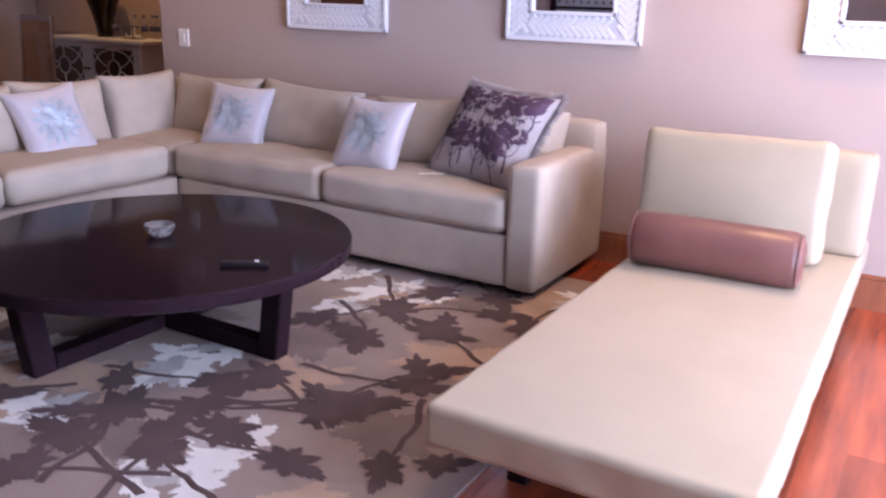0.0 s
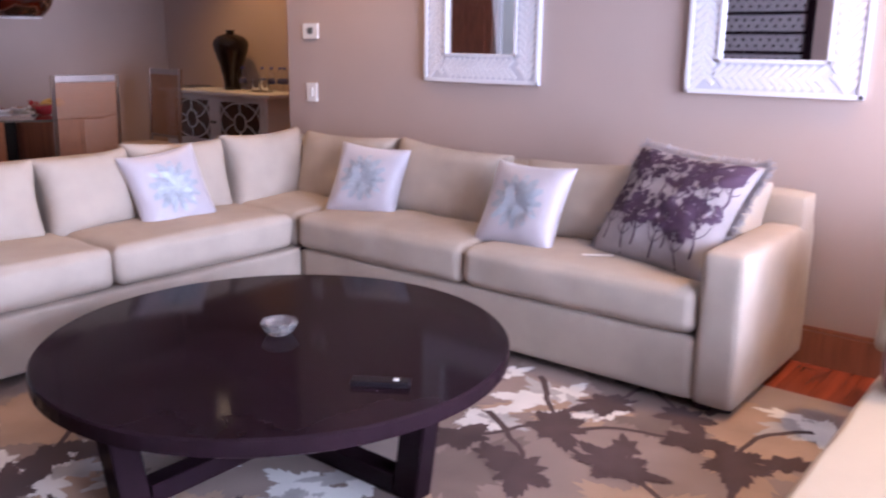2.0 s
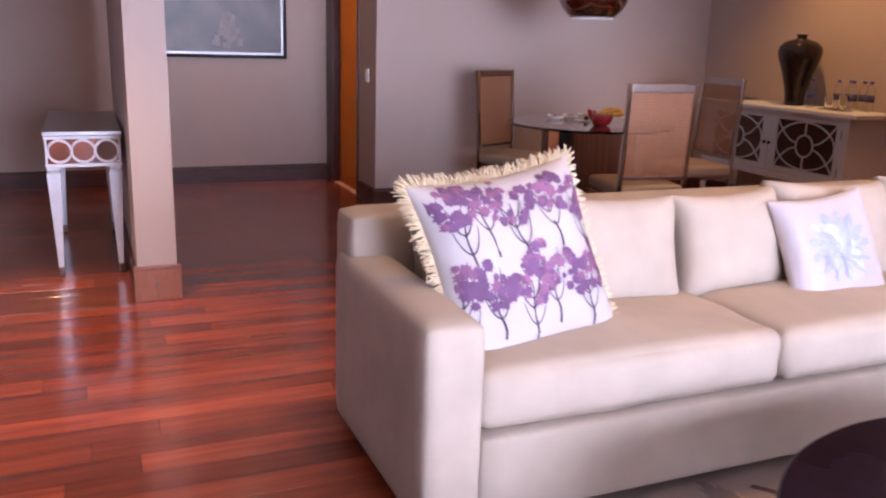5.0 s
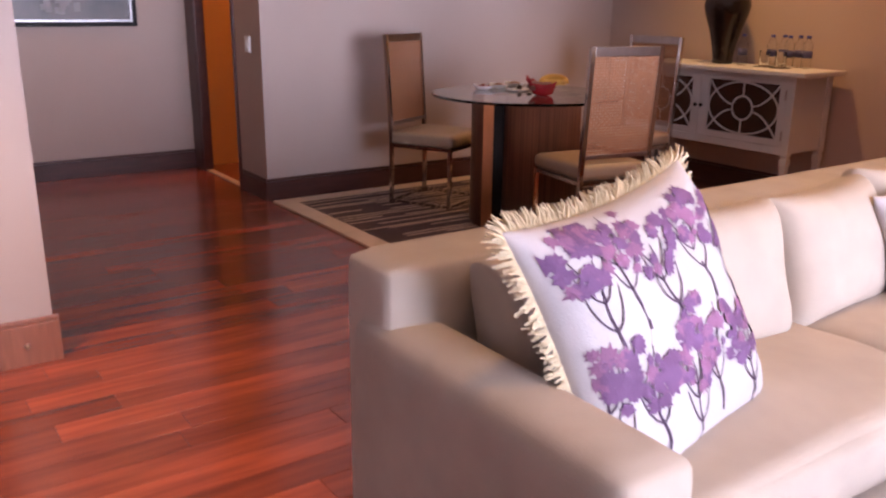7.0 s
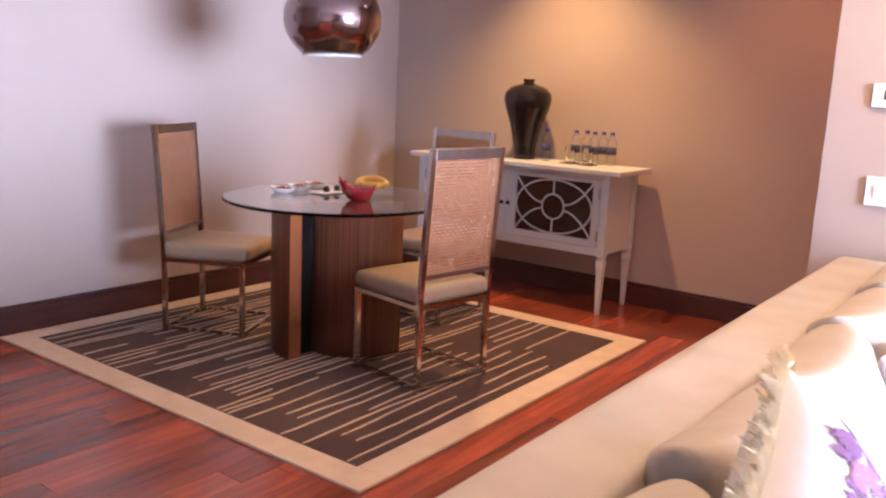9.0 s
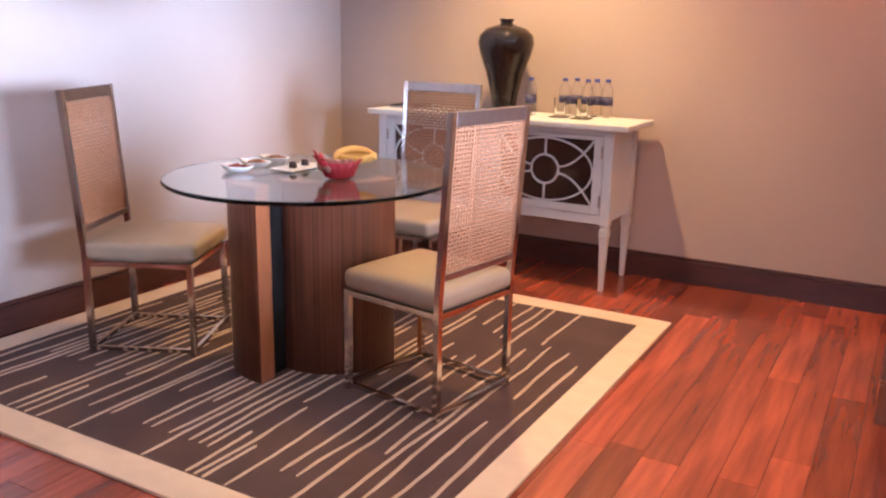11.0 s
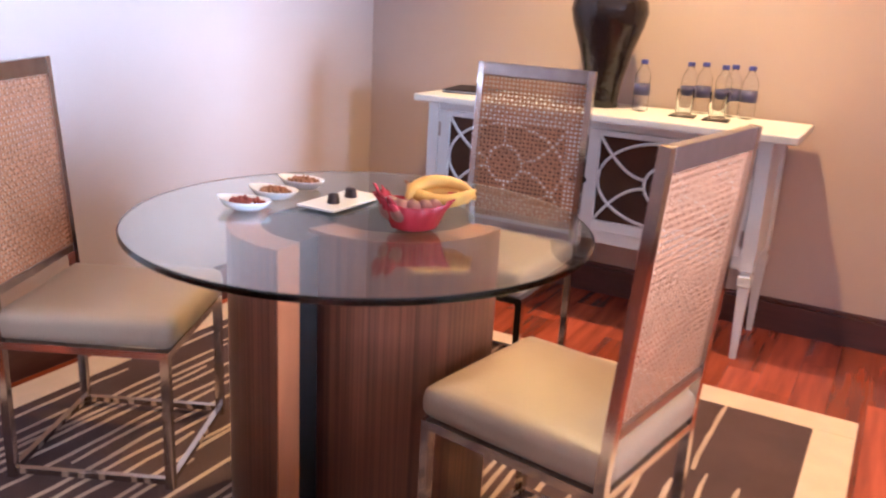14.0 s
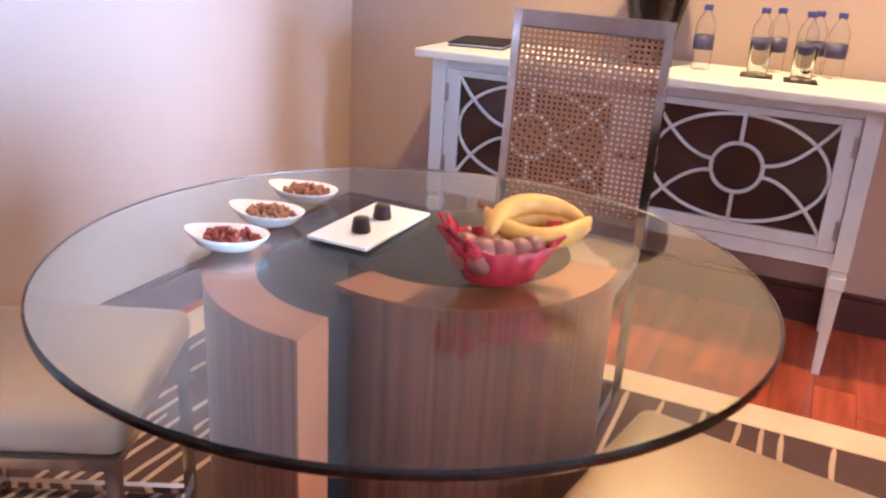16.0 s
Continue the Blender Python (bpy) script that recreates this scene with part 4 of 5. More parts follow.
def dining_chair():
    c = thing("dining_chair", pose(0, 0, 0), "tall steel dining chair with woven cane back and taupe leather seat", "chair", "chairs round the dining table")
    hw, d, H, q = 0.202, 0.415, 1.036, 0.011
    lean = lambda z: -0.042 * max(0, z - 0.41) / 0.626
    for s in (-1, 1):
        part("back_post", tube([(s * hw, 0, 0.0), (s * hw, 0, 0.41), (s * hw, lean(H), H)], q, bm=None, square=True), CHROME, c)
        part("leg", tube([(s * hw, d, 0), (s * hw, d, 0.38)], q, square=True), CHROME, c)
        part("floor_rail", tube([(s * hw, q, 0.02), (s * hw, d - q, 0.02)], 0.008, square=True), CHROME, c)
        part("seat_rail", tube([(s * hw, q, 0.370), (s * hw, d - q, 0.370)], 0.010, square=True), CHROME, c)
    for y in (0.0, d):
        part("floor_rail", tube([(-hw + q, y, 0.02), (hw - q, y, 0.02)], 0.008, square=True), CHROME, c)
        part("seat_rail", tube([(-hw + q, y, 0.370), (hw - q, y, 0.370)], 0.010, square=True), CHROME, c)
    bm = box(-hw + q, hw - q, -0.011, 0.011, -0.045, 0.0, 0.003)
    bm.transform(pose(0, lean(H), H, 4))
    part("top_rail", bm, STEEL, c)
    bm = box(-hw + q, hw - q, -0.009, 0.009, 0, 0.022, 0.002)
    bm.transform(pose(0, lean(0.49), 0.49, 4))
    part("lower_rail", bm, STEEL, c)
    part("seat", soft_box(0.425, 0.45, 0.075, 0.028, (0, 0, 0.012), 14, 0.002), SEATLEATHER, c, "taupe leather seat pad", True, pose(0, d / 2 + 0.005, 0.4185))
    # woven cane: two layers of strands and their diagonals
    bm = bmesh.new()
    z0, z1, half = 0.512, 0.992, hw - q
    nx, nz = 25, 34

    def strand(p0, p1, w, y):
        a, b = Vector(p0), Vector(p1)
        dd = (b - a).normalized()
        side = Vector((-dd.y, dd.x)) * w / 2
        pts = [a - side, a + side, b + side, b - side]
        fr = [bm.verts.new((p.x, lean(p.y) + y - 0.0007, p.y)) for p in pts]
        bk = [bm.verts.new((p.x, lean(p.y) + y + 0.0007, p.y)) for p in pts]
        bm.faces.new(fr)
        bm.faces.new(bk[::-1])
        for i in range(4):
            bm.faces.new((fr[i], bk[i], bk[(i + 1) % 4], fr[(i + 1) % 4]))

    for i in range(nx + 1):
        x = -half + 2 * half * i / nx
        strand((x, z0), (x, z1), 0.0066, 0.0)
    for i in range(nz + 1):
        z = z0 + (z1 - z0) * i / nz
        strand((-half, z), (half, z), 0.0066, 0.0016)
    gap = 2 * half / nx * 2
    for s in (-1, 1):
        k = -int((z1 - z0) / gap) - 2
        while k * gap < 2 * half + (z1 - z0):
            x0 = -half + k * gap
            lo_t, hi_t = 0.0, z1 - z0
            a = max(lo_t, -half - x0)
            b = min(hi_t, half - x0)
            if b - a > 0.01:
                pa, pb = (s * (x0 + a), z0 + a), (s * (x0 + b), z0 + b)
                strand(pa, pb, 0.0020, 0.0032 + 0.0008 * s)
            k += 1
    part("cane_panel", bm, CANE, c, "honey-coloured woven cane panel")["kind"] = "stuff"
    return c


first = dining_chair()
second = copy_thing(first, pose(-6.362, 4.755, 0.0125, 0, 0, 180))
third = copy_thing(first, pose(-5.566, 3.656, 0.0125, 0, 0, 80.5))
first.matrix_world = pose(-7.172, 3.449, 0.0125, 0, 0, -64)


def pendant():
    p = thing("pendant_lamp", pose(-6.33, 3.66, 0), "smoked chrome globe pendant lamp over the dining table", "lamp")
    R, zc = 0.215, 1.575
    prof = []
    a0 = -54
    for k in range(25):
        a = radians(a0 + (86 - a0) * k / 24)
        prof.append((R * math.cos(a) * 1.04, zc + R * 0.93 * math.sin(a)))
    inner = [(r * 0.985, z - 0.002) for r, z in reversed(prof)]
    part("shade", lathe(prof + inner + [prof[0]], 64), PENDANT, p, "", True)
    part("rim", lathe([(prof[0][0] - 0.008, prof[0][1] - 0.006), (prof[0][0] + 0.003, prof[0][1] - 0.006), (prof[0][0] + 0.003, prof[0][1] + 0.001), (prof[0][0] - 0.008, prof[0][1] + 0.001), (prof[0][0] - 0.008, prof[0][1] - 0.006)], 64), WHITEPLASTIC, p, "pale rim at the opening")
    part("cap", lathe([(0, 1.80), (0.03, 1.80), (0.035, 1.775), (0.03, 1.765), (0, 1.765)], 24), STEEL, p, "", True)
    part("cord", tube([(0, 0, 1.795), (0, 0, CEILING)], 0.004, 8), DARKPLASTIC, p)
    part("bulb", lathe([(0, 1.50), (0.03, 1.51), (0.045, 1.55), (0.03, 1.60), (0.015, 1.64), (0, 1.64)], 20), WHITEPLASTIC, p, "unlit white bulb", True)


pendant()


def sideboard():
    s = thing("sideboard", pose(-6.32, 5.225, 0), "pale grey painted sideboard with ring-fretwork glass doors", "sideboard")
    D, hw = 0.385, 0.672
    part("top", box(-0.748, 0.779, -0.05, 0.388, 0.832, 0.862, 0.006), GREYPAINT, s, "cream-white overhanging top")
    for sd in (-1, 1):
        part("side_panel", box(sd * hw - 0.012, sd * hw + 0.012, 0.03, D - 0.03, 0.36, 0.8315, 0.003), GREYPAINT, s)
    part("back_panel", box(-hw + 0.013, hw - 0.013, D - 0.025, D - 0.012, 0.36, 0.8315), GREYPAINT, s)
    part("bottom_panel", box(-hw + 0.013, hw - 0.013, 0.022, D - 0.026, 0.362, 0.382), GREYPAINT, s)
    part("shelf", box(-hw + 0.013, hw - 0.013, 0.06, D - 0.026, 0.60, 0.616), GREYPAINT, s)
    part("front_rail", box(-hw + 0.021, hw - 0.021, 0.002, 0.020, 0.802, 0.8315, 0.002), GREYPAINT, s)
    part("front_rail", box(-hw + 0.021, hw - 0.021, 0.002, 0.020, 0.352, 0.40, 0.002), GREYPAINT, s)
    for x in (-hw, hw):
        for y in (0.018, D - 0.018):
            bm = bmesh.new()
            tube([(x, y, 0.0), (x, y, 0.285), (x, y, 0.29), (x, y, 0.325), (x, y, 0.33), (x, y, 0.345), (x, y, 0.35), (x, y, 0.8315)], (0.011, 0.0195, 0.0235, 0.0235, 0.019, 0.019, 0.024, 0.024), bm=bm, square=True)
            part("leg", bm, GREYPAINT, s)
    # two doors
    span = 2 * (hw - 0.026)
    edges = [(-hw + 0.026 + span * i / 2 + 0.001, -hw + 0.026 + span * (i + 1) / 2 - 0.001) for i in range(2)]
    for i, (a, b) in enumerate(edges):
        wa, wb = (0.050, 0.068) if i == 0 else (0.068, 0.050)
        door = part("door", box(a, a + wa, -0.002, 0.018, 0.402, 0.800, 0.002), GREYPAINT, s)
        part("stile", box(b - wb, b, -0.002, 0.018, 0.402, 0.800, 0.002), GREYPAINT, door)
        for z0, z1 in ((0.402, 0.442), (0.778, 0.800)):
            part("rail", box(a + wa + 0.0005, b - wb - 0.0005, -0.002, 0.018, z0, z1, 0.002), GREYPAINT, door)
        x0, x1, z0, z1 = a + wa, b - wb, 0.442, 0.778
        cx, cz, W2, H2 = (x0 + x1) / 2, (z0 + z1) / 2, (x1 - x0) / 2, (z1 - z0) / 2
        part("pane", box(x0 + 0.001, x1 - 0.001, 0.010, 0.013, z0 + 0.001, z1 - 0.001), DARKGLASS, door, "dark reflective glass pane")
        bm = bmesh.new()
        rr = 0.075
        circle = [(cx + rr * math.cos(2 * math.pi * k / 32), 0.004, cz + rr * math.sin(2 * math.pi * k / 32)) for k in range(33)]
        tube(circle, 0.0065, 6, bm)
        for ss in (-1, 1):
            tube([(cx, 0.004, cz + ss * rr), (cx, 0.004, cz + ss * H2)], 0.0065, 6, bm)
        # two crossing ellipses, bulging from both ends
        for ss in (-1, 1):
            pts = []
            for k in range(33):
                a2 = radians(-90 + 180 * k / 32)
                pts.append((cx + ss * (0.0 + W2 * 0.985 * math.cos(a2)), 0.005, cz + H2 * 0.97 * math.sin(a2)))
            tube(pts, 0.006, 6, bm)
            for s2 in (-1, 1):
                pts = []
                for k in range(17):
                    f = k / 16
                    px = cx + ss * (rr + (W2 - rr) * f)
                    pz = cz + s2 * (0.018 + (H2 - 0.018) * (f ** 1.9))
                    pts.append((px, 0.0035, pz))
                tube(pts, 0.006, 6, bm)
        part("fretwork", bm, GREYPAINT, door, "pale grey ring and arc fretwork", True)
        kx = b - 0.022 if i == 0 else a + 0.022
        bm = lathe([(0, -0.024), (0.011, -0.022), (0.013, -0.014), (0.006, -0.006), (0.005, 0), (0, 0)], 16)
        bm.transform(pose(kx, -0.003, 0.60, -90))
        part("knob", bm, DARKPLASTIC, door, "small dark round knob", True)
        hx = a + 0.006 if i == 0 else b - 0.006
        for hz in (0.47, 0.72):
            part("hinge", box(hx - 0.006, hx + 0.006, -0.006, -0.0022, hz - 0.03, hz + 0.03, 0.001), STEEL, door)


DARKGLASS = material("dark_cabinet_glass", (0.03, 0.018, 0.016), 0.08, vary=0.5, scale=3, second=(0.07, 0.03, 0.022))
sideboard()

TOP = 0.8625
vase = part("floor_vase", lathe([(0, 0), (0.066, 0), (0.07, 0.006), (0.066, 0.03), (0.075, 0.10), (0.105, 0.22), (0.14, 0.32), (0.152, 0.375), (0.145, 0.415), (0.11, 0.45), (0.055, 0.468), (0.034, 0.475), (0.033, 0.487), (0.041, 0.498), (0.04, 0.502), (0.028, 0.502), (0.026, 0.47), (0, 0.46)], 40), VASEGLAZE, smooth=True)
vase.name = "vase"
vase.matrix_world = pose(-6.337, 5.44, TOP)
tagged(vase, "tall black glazed baluster vase on the sideboard", "vase")


def bottle():
    b = thing("water_bottle", pose(0, 0, 0), "clear plastic water bottle with blue cap and label", "bottle", "bottles on the sideboard")
    prof = [(0, 0.004), (0.024, 0), (0.030, 0.004), (0.031, 0.02), (0.029, 0.03), (0.031, 0.04), (0.029, 0.055), (0.0305, 0.062), (0.0305, 0.11), (0.029, 0.118), (0.031, 0.13), (0.028, 0.148), (0.017, 0.168), (0.0115, 0.178), (0.0115, 0.184)]
    inner = [(max(0, r - 0.0012), z + (0.0012 if z < 0.01 else 0)) for r, z in reversed(prof)]
    part("body", lathe(prof + inner, 24), PLASTIC, b, "", True, shadow=False)
    part("label_sleeve", lathe([(0.0309, 0.064), (0.0316, 0.064), (0.0316, 0.108), (0.0309, 0.108), (0.0309, 0.064)], 24), BLUELABEL, b, "dark blue label sleeve", True)
    part("cap", lathe([(0, 0.1845), (0.014, 0.1845), (0.0145, 0.186), (0.0145, 0.199), (0.013, 0.201), (0, 0.201)], 20), BLUECAP, b, "blue screw cap", True)
    return b


b0 = bottle()
for x, y in ((-6.006, 5.50), (-5.962, 5.562), (-5.872, 5.485), (-5.85, 5.562), (-5.785, 5.55)):
    copy_thing(b0, pose(x, y, TOP, 0, 0, x * 900))
b0.matrix_world = pose(-6.17, 5.425, TOP)


def tumbler(x, y):
    g = thing("drinking_glass", pose(x, y, TOP + 0.0045), "clear glass tumbler on a dark coaster", "glass", "glasses on coasters")
    part("bowl", lathe([(0, 0.0), (0.030, 0.0), (0.033, 0.10), (0.031, 0.10), (0.0285, 0.008), (0, 0.008)], 28), TUMBLER, g, "", True, shadow=False)


for x, y in ((-5.995, 5.415), (-5.866, 5.40)):
    co = part("coaster", box(-0.048, 0.048, -0.048, 0.048, 0, 0.004, 0.0015), DARKPLASTIC, m=pose(x, y, TOP, 0, 0, 4))
    tagged(co, "square dark brown coaster on the sideboard", "coaster", "coasters on the sideboard")
    tumbler(x, y)
folder = thing("menu_folder", pose(-6.93, 5.452, TOP, 0, 0, 9), "closed black leather menu folder on the sideboard", "folder")
part("cover", box(-0.10, 0.10, -0.125, 0.125, 0, 0.004, 0.0015), DARKPLASTIC, folder)
part("pages", box(-0.095, 0.095, -0.12, 0.12, 0.0042, 0.0092), WHITEPLASTIC, folder)
part("cover", box(-0.10, 0.10, -0.125, 0.125, 0.0094, 0.0134, 0.0015), DARKPLASTIC, folder)

# things on the glass table
GT = 0.7555


def dish(x, y, turn, fill, mat, label, seed):
    d = thing("serving_dish", pose(x, y, GT, 0, 0, turn), label, "dish", "snack dishes")
    bm = bmesh.new()
    n, rings = 32, [(0.55, 0.0), (0.75, 0.006), (0.95, 0.018), (1.0, 0.023), (0.96, 0.0235), (0.72, 0.010), (0.5, 0.005), (0.0, 0.004)]
    prev = None
    for r, z in rings:
        cur = []
        for k in range(n):
            a = 2 * math.pi * k / n
            drop = 1 + 0.22 * max(0, math.cos(a)) ** 4
            cur.append(bm.verts.new((r * 0.060 * math.cos(a) * drop, r * 0.046 * math.sin(a), z + (0.006 * r * max(0, math.cos(a)) ** 3 if z > 0.01 else 0))))
        if prev:
            for k in range(n):
                bm.faces.new((prev[k], prev[(k + 1) % n], cur[(k + 1) % n], cur[k]))
        else:
            bm.faces.new(cur[::-1])
        prev = cur
    bmesh.ops.remove_doubles(bm, verts=bm.verts, dist=0.0004)
    part("bowl", bm, WHITECHINA, d, "", True)
    rnd = random.Random(seed)
    bm = bmesh.new()
    for k in range(60):
        a, r = rnd.uniform(0, 6.3), math.sqrt(rnd.random())
        piece = bmesh.new()
        bmesh.ops.create_icosphere(piece, subdivisions=1, radius=1)
        piece.transform(pose(r * 0.043 * math.cos(a), r * 0.032 * math.sin(a), 0.013 + 0.010 * (1 - r) + rnd.uniform(0, 0.006), rnd.uniform(0, 90), rnd.uniform(0, 90), rnd.uniform(0, 360)) @ Matrix.Diagonal((0.0085, 0.0055, 0.0045, 1)))
        add(bm, piece)
    part(fill, bm, mat, d, "", True)


dish(-6.552, 3.572, 200, "dried_fruit", DRIED, "white porcelain dish of dried red berries", 1)
dish(-6.572, 3.698, 190, "nut_mix", NUTS, "white porcelain dish of mixed nuts", 2)
dish(-6.594, 3.836, 190, "dried_fruit", NUTS, "white porcelain dish of dried fruit pieces", 3)
plate = thing("serving_plate", pose(-6.418, 3.768, GT, 0, 0, 89), "flat white rectangular porcelain plate on the glass table", "plate")
part("body", box(-0.108, 0.108, -0.055, 0.055, 0.003, 0.009, 0.0025), WHITECHINA, plate)
part("foot", box(-0.08, 0.08, -0.035, 0.035, 0.0, 0.0028), WHITECHINA, plate)
for x, y in ((-6.412, 3.724), (-6.417, 3.803)):
    c = part("chocolate", lathe([(0, 0), (0.0155, 0), (0.016, 0.004), (0.013, 0.022), (0.011, 0.024), (0, 0.0245)], 16), CHOC, smooth=True, m=pose(x, y, GT + 0.0092))
    tagged(c, "small dark moulded chocolate on a white plate", "chocolate", "chocolates on the plate")


def fruit_bowl():
    f = thing("fruit_bowl", pose(-6.150, 3.670, GT, 0, 0, 40), "red ceramic leaf-edged bowl holding fruit", "bowl")
    bm = bmesh.new()
    n = 72
    rings = [(0.40, 0.0), (0.62, 0.012), (0.82, 0.040), (1.0, 0.075), (0.96, 0.076), (0.78, 0.044), (0.58, 0.018), (0.0, 0.010)]
    prev = None
    for idx, (r, z) in enumerate(rings):
        cur = []
        for k in range(n):
            a = 2 * math.pi * k / n
            wave = 1 + (0.13 * (0, 0.5, 1, 0.45)[k % 4] - 0.05 if r > 0.9 else 0)
            lift = 0.022 * abs(math.cos(a)) ** 3 if r > 0.7 else 0
            cur.append(bm.verts.new((r * 0.090 * math.cos(a) * wave, r * 0.062 * math.sin(a) * wave, z * 0.85 + lift)))
        if prev:
            for k in range(n):
                bm.faces.new((prev[k], prev[(k + 1) % n], cur[(k + 1) % n], cur[k]))
        else:
            bm.faces.new(cur[::-1])
        prev = cur
    bmesh.ops.remove_doubles(bm, verts=bm.verts, dist=0.0004)
    part("leaf_bowl", bm, REDCERAMIC, f, "", True)
    # jagged leaflets standing at the handle end
    for a, size, lean in ((135, 0.042, 14), (158, 0.050, 8), (180, 0.055, 4), (202, 0.050, 8), (225, 0.042, 14)):
        bm = bmesh.new()
        rows = []
        for k in range(13):
            u = k / 12
            w = size * (0.10 + 0.34 * math.sin(math.pi * min(1, u * 1.05)) ** 0.8) * (1.0 if k % 2 else 0.72) * (1 - u ** 6)
            bend = 0.012 * u * u
            rows.append([bm.verts.new(p) for p in ((bend, -w, size * u), (bend + 0.004, 0, size * u + 0.002), (bend, w, size * u), (bend - 0.003, 0, size * u))])
        for p, q in zip(rows, rows[1:]):
            for i in range(4):
                bm.faces.new((p[i], p[(i + 1) % 4], q[(i + 1) % 4], q[i]))
        part("handle_leaf", bm, REDCERAMIC, f, "", True, pose(0.076 * math.cos(radians(a)), 0.054 * math.sin(radians(a)), 0.052, 0, lean, a))
    for tilt, turn, dz, size in ((-58, 44, 0.080, 0.082), (112, 18, 0.083, 0.080), (-80, 36, 0.068, 0.066)):
        pts, rad = [], []
        for i in range(17):
            a = radians(-72 + 144 * i / 16)
            pts.append((size * math.sin(a), 0, size * (math.cos(a) - 0.55)))
            e = abs(i - 8) / 8
            rad.append(0.0165 * (1 - 0.72 * e ** 4) if i not in (0, 16) else 0.004)
        b = thing("banana", pose(-6.118, 3.723, GT + dz, tilt, 0, turn), "ripe yellow banana lying in the red bowl", "banana", "bananas in the bowl")
        part("fruit", tube(pts, rad, 6), BANANA, b, "", True)
        part("stalk", tube([pts[0], (pts[0][0] - 0.012, 0, pts[0][2] - 0.012)], (0.005, 0.003), 6), NUTS, b, "dark dry stalk")
    for x, y, z, r in ((-0.07, 0.0, 0.058, 0.027), (-0.045, -0.03, 0.058, 0.026), (-0.012, -0.036, 0.06, 0.024), (-0.015, 0.01, 0.05, 0.027), (0.022, -0.034, 0.062, 0.022), (0.05, -0.028, 0.064, 0.021)):
        bm = bmesh.new()
        bmesh.ops.create_uvsphere(bm, u_segments=16, v_segments=10, radius=r)
        for v in bm.verts:
            v.co *= 1 + 0.05 * noise.noise(v.co * 60)
        q = pose(-6.150, 3.670, GT, 0, 0, 40) @ Vector((x * 0.78, y * 0.85, z * 0.88))
        ob = part("fruit", bm, FIG, smooth=True, m=Matrix.Translation(q))
        tagged(ob, "dark purple round fruit in the red bowl", "fruit", "round fruit in the bowl")


fruit_bowl()

# ---- hall and lobby ----
pic = thing("framed_picture", pose(HALL_WEST, 1.745, 1.47), "large dark painting in a black and silver frame", "picture")
PW, PH = 0.54, 0.42
for s in (-1, 1):
    part("frame_side", box(0.002, 0.032, s * PW - 0.028 * (s > 0), s * PW + 0.028 * (s < 0), -PH, PH, 0.004), DARKPLASTIC, pic)
    part("frame_side", box(0.002, 0.032, -PW + 0.0285, PW - 0.0285, s * PH - 0.028 * (s > 0), s * PH + 0.028 * (s < 0), 0.004), DARKPLASTIC, pic)
    part("silver_slip", box(0.006, 0.026, -PW + 0.030, PW - 0.030, s * (PH - 0.038) - 0.008, s * (PH - 0.038) + 0.008, 0.002), SILVERFRAME, pic, "silver inner slip")
    part("silver_slip", box(0.006, 0.026, s * (PW - 0.038) - 0.008, s * (PW - 0.038) + 0.008, -PH + 0.048, PH - 0.048, 0.002), SILVERFRAME, pic, "silver inner slip")
part("canvas", box(0.004, 0.012, -PW + 0.047, PW - 0.047, -PH + 0.047, PH - 0.047), CANVAS, pic)
bm = bmesh.new()
rnd = random.Random(9)
for k in range(40):
    f = k / 40
    y, z = 0.06 + rnd.uniform(-1, 1) * (0.13 - 0.10 * f), -0.32 + 0.26 * f
    box(0.0125, 0.0135 + k * 0.00002, y - 0.02, y + 0.02, z - 0.02, z + 0.02, bm=bm)
part("pale_brushwork", bm, CANVASLIGHT, pic, "pale triangular brushwork")

door = tagged(thing("door_1", pose(-8.05, 2.65, 0), "open dark wooden lobby door with a steel lever", "door"), kind="structure")
part("jamb", box(-0.73, -0.69, -0.012, 0.055, 0, 2.07, 0.003), DARKWOOD, door)
part("jamb", box(-0.005, 0.03, -0.012, 0.055, 0, 2.07, 0.003), DARKWOOD, door)
part("head", box(-0.73, 0.03, -0.012, 0.055, 2.0705, 2.11, 0.003), DARKWOOD, door)
part("casing", box(-0.897, -0.7305, -0.014, 0.0, 0, 2.11, 0.003), DARKWOOD, door)
part("sill", box(-0.689, -0.006, 0.0, 0.05, 0, 0.008, 0.002), BORDER, door, "pale threshold strip")
leaf_door = part("door_leaf", box(-0.085, -0.042, 0.065, 0.78, 0.008, 2.06, 0.003), REDWOOD, door)
part("lock_plate", box(-0.074, -0.053, 0.0625, 0.0655, 0.70, 0.86, 0.0005), STEEL, leaf_door, "steel lock plate")
bm = tube([(-0.056, 0.19, 1.06), (-0.12, 0.19, 1.06), (-0.12, 0.30, 1.06)], 0.010, 8)
part("door_handle", bm, DARKPLASTIC, leaf_door, "dark metal lever")

pin = part("door_stop", lathe([(0, 0), (0.009, 0), (0.009, 0.003), (0.005, 0.004), (0.005, 0.014), (0.007, 0.016), (0.006, 0.020), (0, 0.021)], 16), STEEL, smooth=True, m=pose(-5.679, 0.924, 0.075, 0, 90, 0))
tagged(pin, "tiny steel stud on the wooden skirting", "door stop")
con = thing("console_table", pose(-6.2, 0.64, 0), "mirrored console table with ring fretwork on tapered legs", "table")
L, HW = 1.15, 0.185
part("top", box(-L, 0.01, -HW, HW, 0.735, 0.756, 0.003), SILVERFRAME, con)
part("apron", box(-L + 0.02, -0.01, -HW + 0.012, HW - 0.012, 0.575, 0.734, 0.003), MIRROR, con, "mirrored apron")
part("trim", box(-0.012, -0.002, -HW + 0.005, HW - 0.005, 0.716, 0.732, 0.002), WHITEPAINT, con)
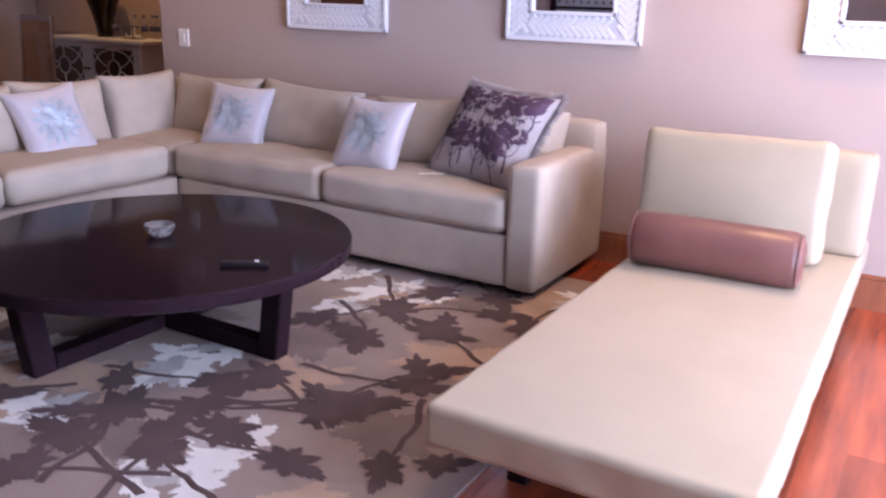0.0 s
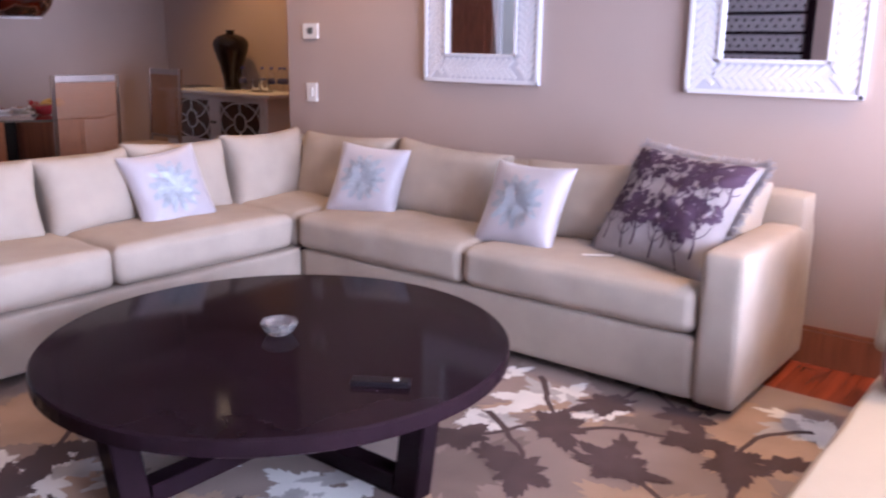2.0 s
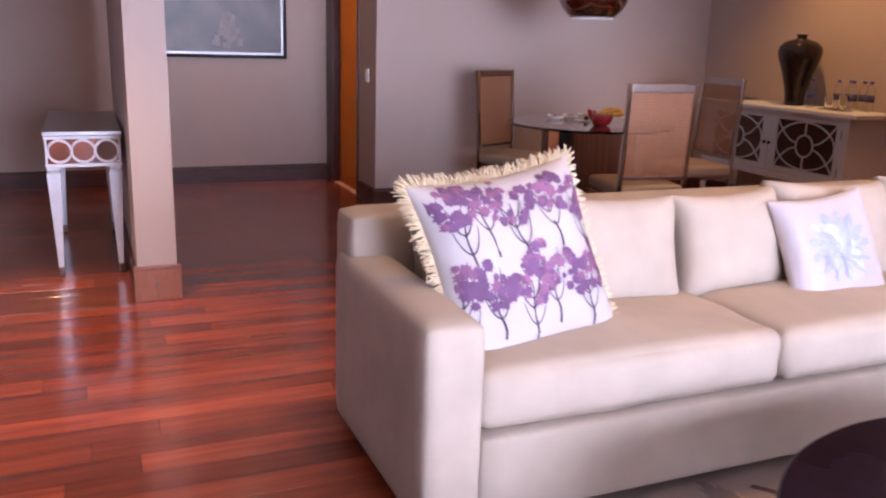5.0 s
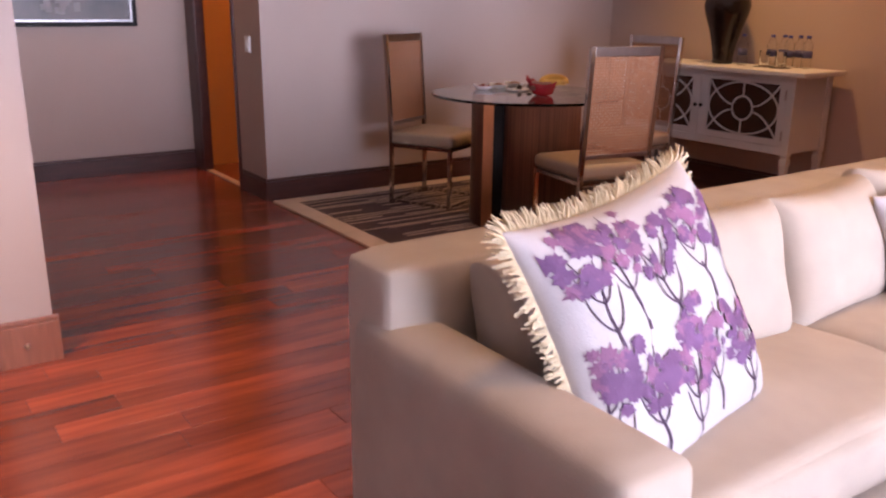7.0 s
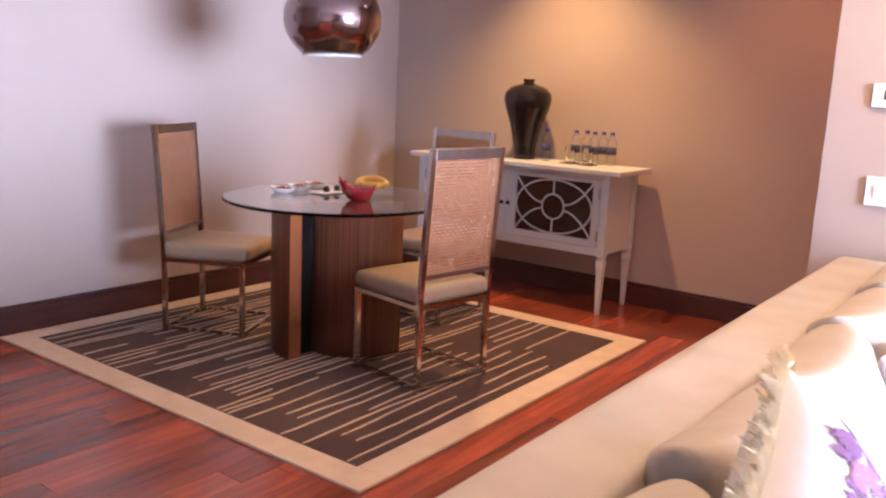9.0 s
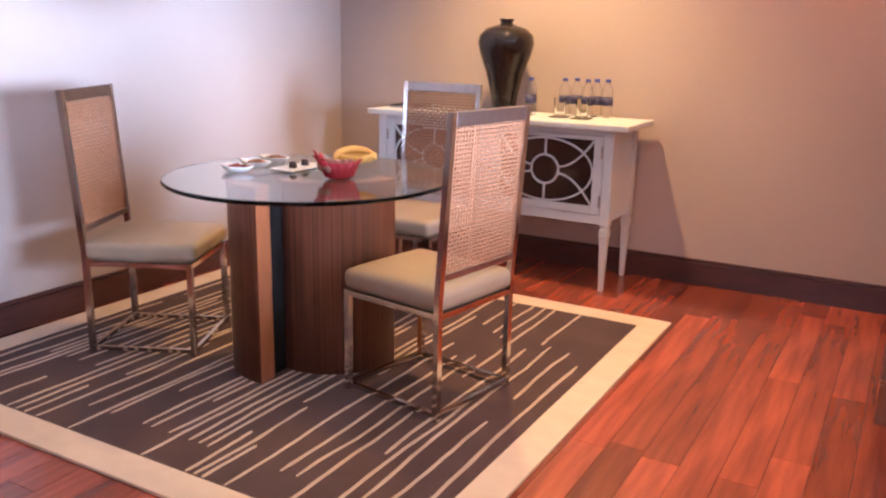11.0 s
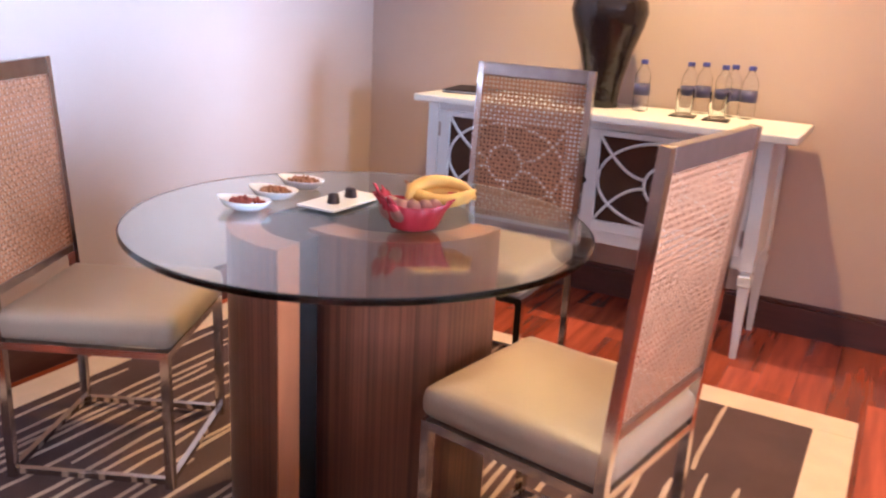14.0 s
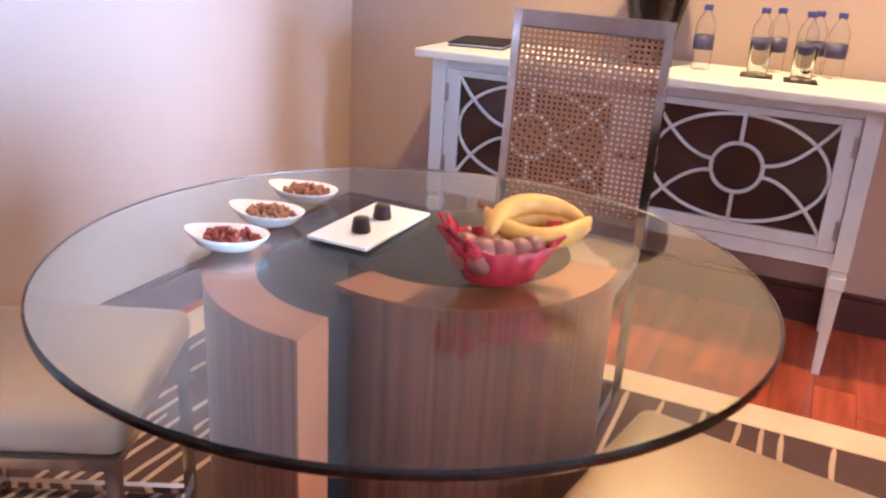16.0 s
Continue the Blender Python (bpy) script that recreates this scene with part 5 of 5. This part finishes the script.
for y in (-HW + 0.009, HW - 0.019):
    part("trim", box(-0.012, -0.002, y, y + 0.010, 0.593, 0.715, 0.002), WHITEPAINT, con)
bm = bmesh.new()
for yc in (-0.11, 0.0, 0.11):
    tube([(-0.006, yc + 0.055 * math.cos(2 * math.pi * k / 24), 0.655 + 0.055 * math.sin(2 * math.pi * k / 24)) for k in range(25)], 0.007, 6, bm)
part("fretwork", bm, WHITEPAINT, con, "white ring fretwork", True)
part("trim", box(-0.012, -0.002, -HW + 0.005, HW - 0.005, 0.576, 0.592, 0.002), WHITEPAINT, con)
for x in (-L + 0.05, -0.05):
    for y in (-HW + 0.04, HW - 0.04):
        part("leg", tube([(x, y, 0.05), (x, y, 0.54), (x, y, 0.555)], (0.012, 0.033, 0.026), square=True), PALEMIRROR, con, "tapered mirrored leg, window reflection put into its colour")
        part("collar", box(x - 0.030, x + 0.030, y - 0.030, y + 0.030, 0.556, 0.574, 0.004), WHITEPAINT, con, "white leg collar")
        part("foot", lathe([(0, 0), (0.010, 0), (0.016, 0.014), (0.009, 0.026), (0.014, 0.036), (0.012, 0.049), (0, 0.05)], 14), STEEL, con, "turned metal foot", True, pose(x, y, 0))

# seen in the mirrors only: shutters and a door on the far wall
sh = thing("shutter_panel", pose(-3.72, SOUTH, 0), "dark-framed pale shutter carved with small diamonds", "shutter")
for x in (-0.63, 0.63):
    part("stile", box(x - 0.04, x + 0.04, 0.002, 0.05, 0.75, 2.35, 0.003), BLACKWOOD, sh)
for z in (0.78, 1.0, 1.22, 1.44, 1.66, 1.88, 2.10, 2.32):
    part("rail", box(-0.589, 0.589, 0.004, 0.046, z - 0.018, z + 0.018, 0.003), BLACKWOOD, sh)
part("panel", box(-0.589, 0.589, 0.004, 0.02, 0.78, 2.32), material("pale_shutter_panel", (0.46, 0.44, 0.46), 0.6, vary=0.2, scale=18), sh)
bm = bmesh.new()
for row in range(7):
    for z in (0.855 + 0.22 * row, 0.925 + 0.22 * row):
        for k in range(12):
            add(bm, box(-0.014, 0.014, 0.0205, 0.026, -0.014, 0.014, 0.003, seg=1), pose(-0.55 + 0.1 * k + (0.05 if round(z * 1000 - 855 - 220 * row) else 0.0), 0, z) @ pose(0, 0, 0, 0, 45, 0))
part("carved_diamonds", bm, BLACKWOOD, sh, "dark carved diamonds in rows")["kind"] = "stuff"
d2 = tagged(thing("door_2", pose(-7.85, SOUTH, 0), "closed red-brown panelled wooden door", "door"), kind="structure")
part("door_leaf", box(-0.45, 0.45, 0.002, 0.045, 0, 2.08, 0.003), REDWOOD, d2)
for x in (-0.2, 0.2):
    for z in (0.55, 1.45):
        part("raised_panel", box(x - 0.15, x + 0.15, 0.0455, 0.058, z - 0.38, z + 0.38, 0.008), REDWOOD, d2)

# downlight trims; the one at (-5.1, 0.35) only dresses the added floor spot
for x, y in ((-6.1, 5.0), (-4.8, 5.0), (-8.2, 1.8), (-3.85, 1.8), (-5.1, 0.35), (-3.75, 3.65), (-0.15, 3.8)):
    dl = thing("ceiling_downlight", pose(x, y, CEILING), "small round recessed ceiling downlight", "lamp", "ceiling downlights")
    part("trim_ring", lathe([(0.040, 0), (0.058, 0), (0.056, -0.006), (0.042, -0.006), (0.040, 0)], 28), WHITEPAINT, dl, "", True)
    part("lens", lathe([(0, -0.002), (0.0395, -0.002), (0.0395, -0.0005), (0, -0.0005)], 24), LAMPGLOW, dl, "glowing lens")

# ---- floor planks ----
def planks():
    rnd = random.Random(21)
    width, rows = 0.118, []
    shapes = {}
    near = 0
    x = HALL_WEST
    while x < EAST:
        y = SOUTH - rnd.uniform(0, 1.0)
        while y < BACK:
            length = rnd.choice((0.9, 1.2, 1.5))
            y0, y1 = max(y, SOUTH), min(y + length, BACK)
            mid = (x + width / 2, (y0 + y1) / 2)
            full = y >= SOUTH and y + length <= BACK
            inside = -8.6 < mid[0] < -4.0 and -0.3 < mid[1] < 5.7
            if full and inside and near < 300:
                if length not in shapes:
                    bm = box(-width / 2 + 0.0006, width / 2 - 0.0006, -length / 2 + 0.0006, length / 2 - 0.0006, -0.004, 0.0, 0.0009, seg=1)
                    shapes[length] = mesh_of("plank", bm, FLOORWOOD)
                ob = new("plank", shapes[length])
                ob.parent = floor
                ob.location = (*mid, 0.0)
                near += 1
            elif y1 - y0 > 0.02:
                rows.append((x, y0, y1))
            y += length
        x += width
    verts, faces = [], []
    for x, y0, y1 in rows:
        k = len(verts)
        a, b, c, d = x + 0.0006, x + width - 0.0006, y0 + 0.0006, y1 - 0.0006
        for z in (-0.004, 0.0):
            verts += [(a, c, z), (b, c, z), (b, d, z), (a, d, z)]
        faces += [(k + 4, k + 5, k + 6, k + 7), (k, k + 1, k + 5, k + 4), (k + 1, k + 2, k + 6, k + 5), (k + 2, k + 3, k + 7, k + 6), (k + 3, k, k + 4, k + 7)]
    me = bpy.data.meshes.new("outer_planks")
    me.from_pydata(verts, [], faces)
    me.materials.append(FLOORWOODFAR)
    ob = new("outer_planks", me)
    ob.parent = floor
    ob["kind"] = "stuff"


FLOORWOODFAR = FLOORWOOD.copy()
FLOORWOODFAR.name = "floor_wood_joined"
nt = FLOORWOODFAR.node_tree
for node in list(nt.nodes):
    if node.type == "OBJECT_INFO":
        geo = nt.nodes.new("ShaderNodeNewGeometry")
        nt.links.new(geo.outputs["Random Per Island"], node.outputs["Random"].links[0].to_socket)
        nt.nodes.remove(node)
planks()
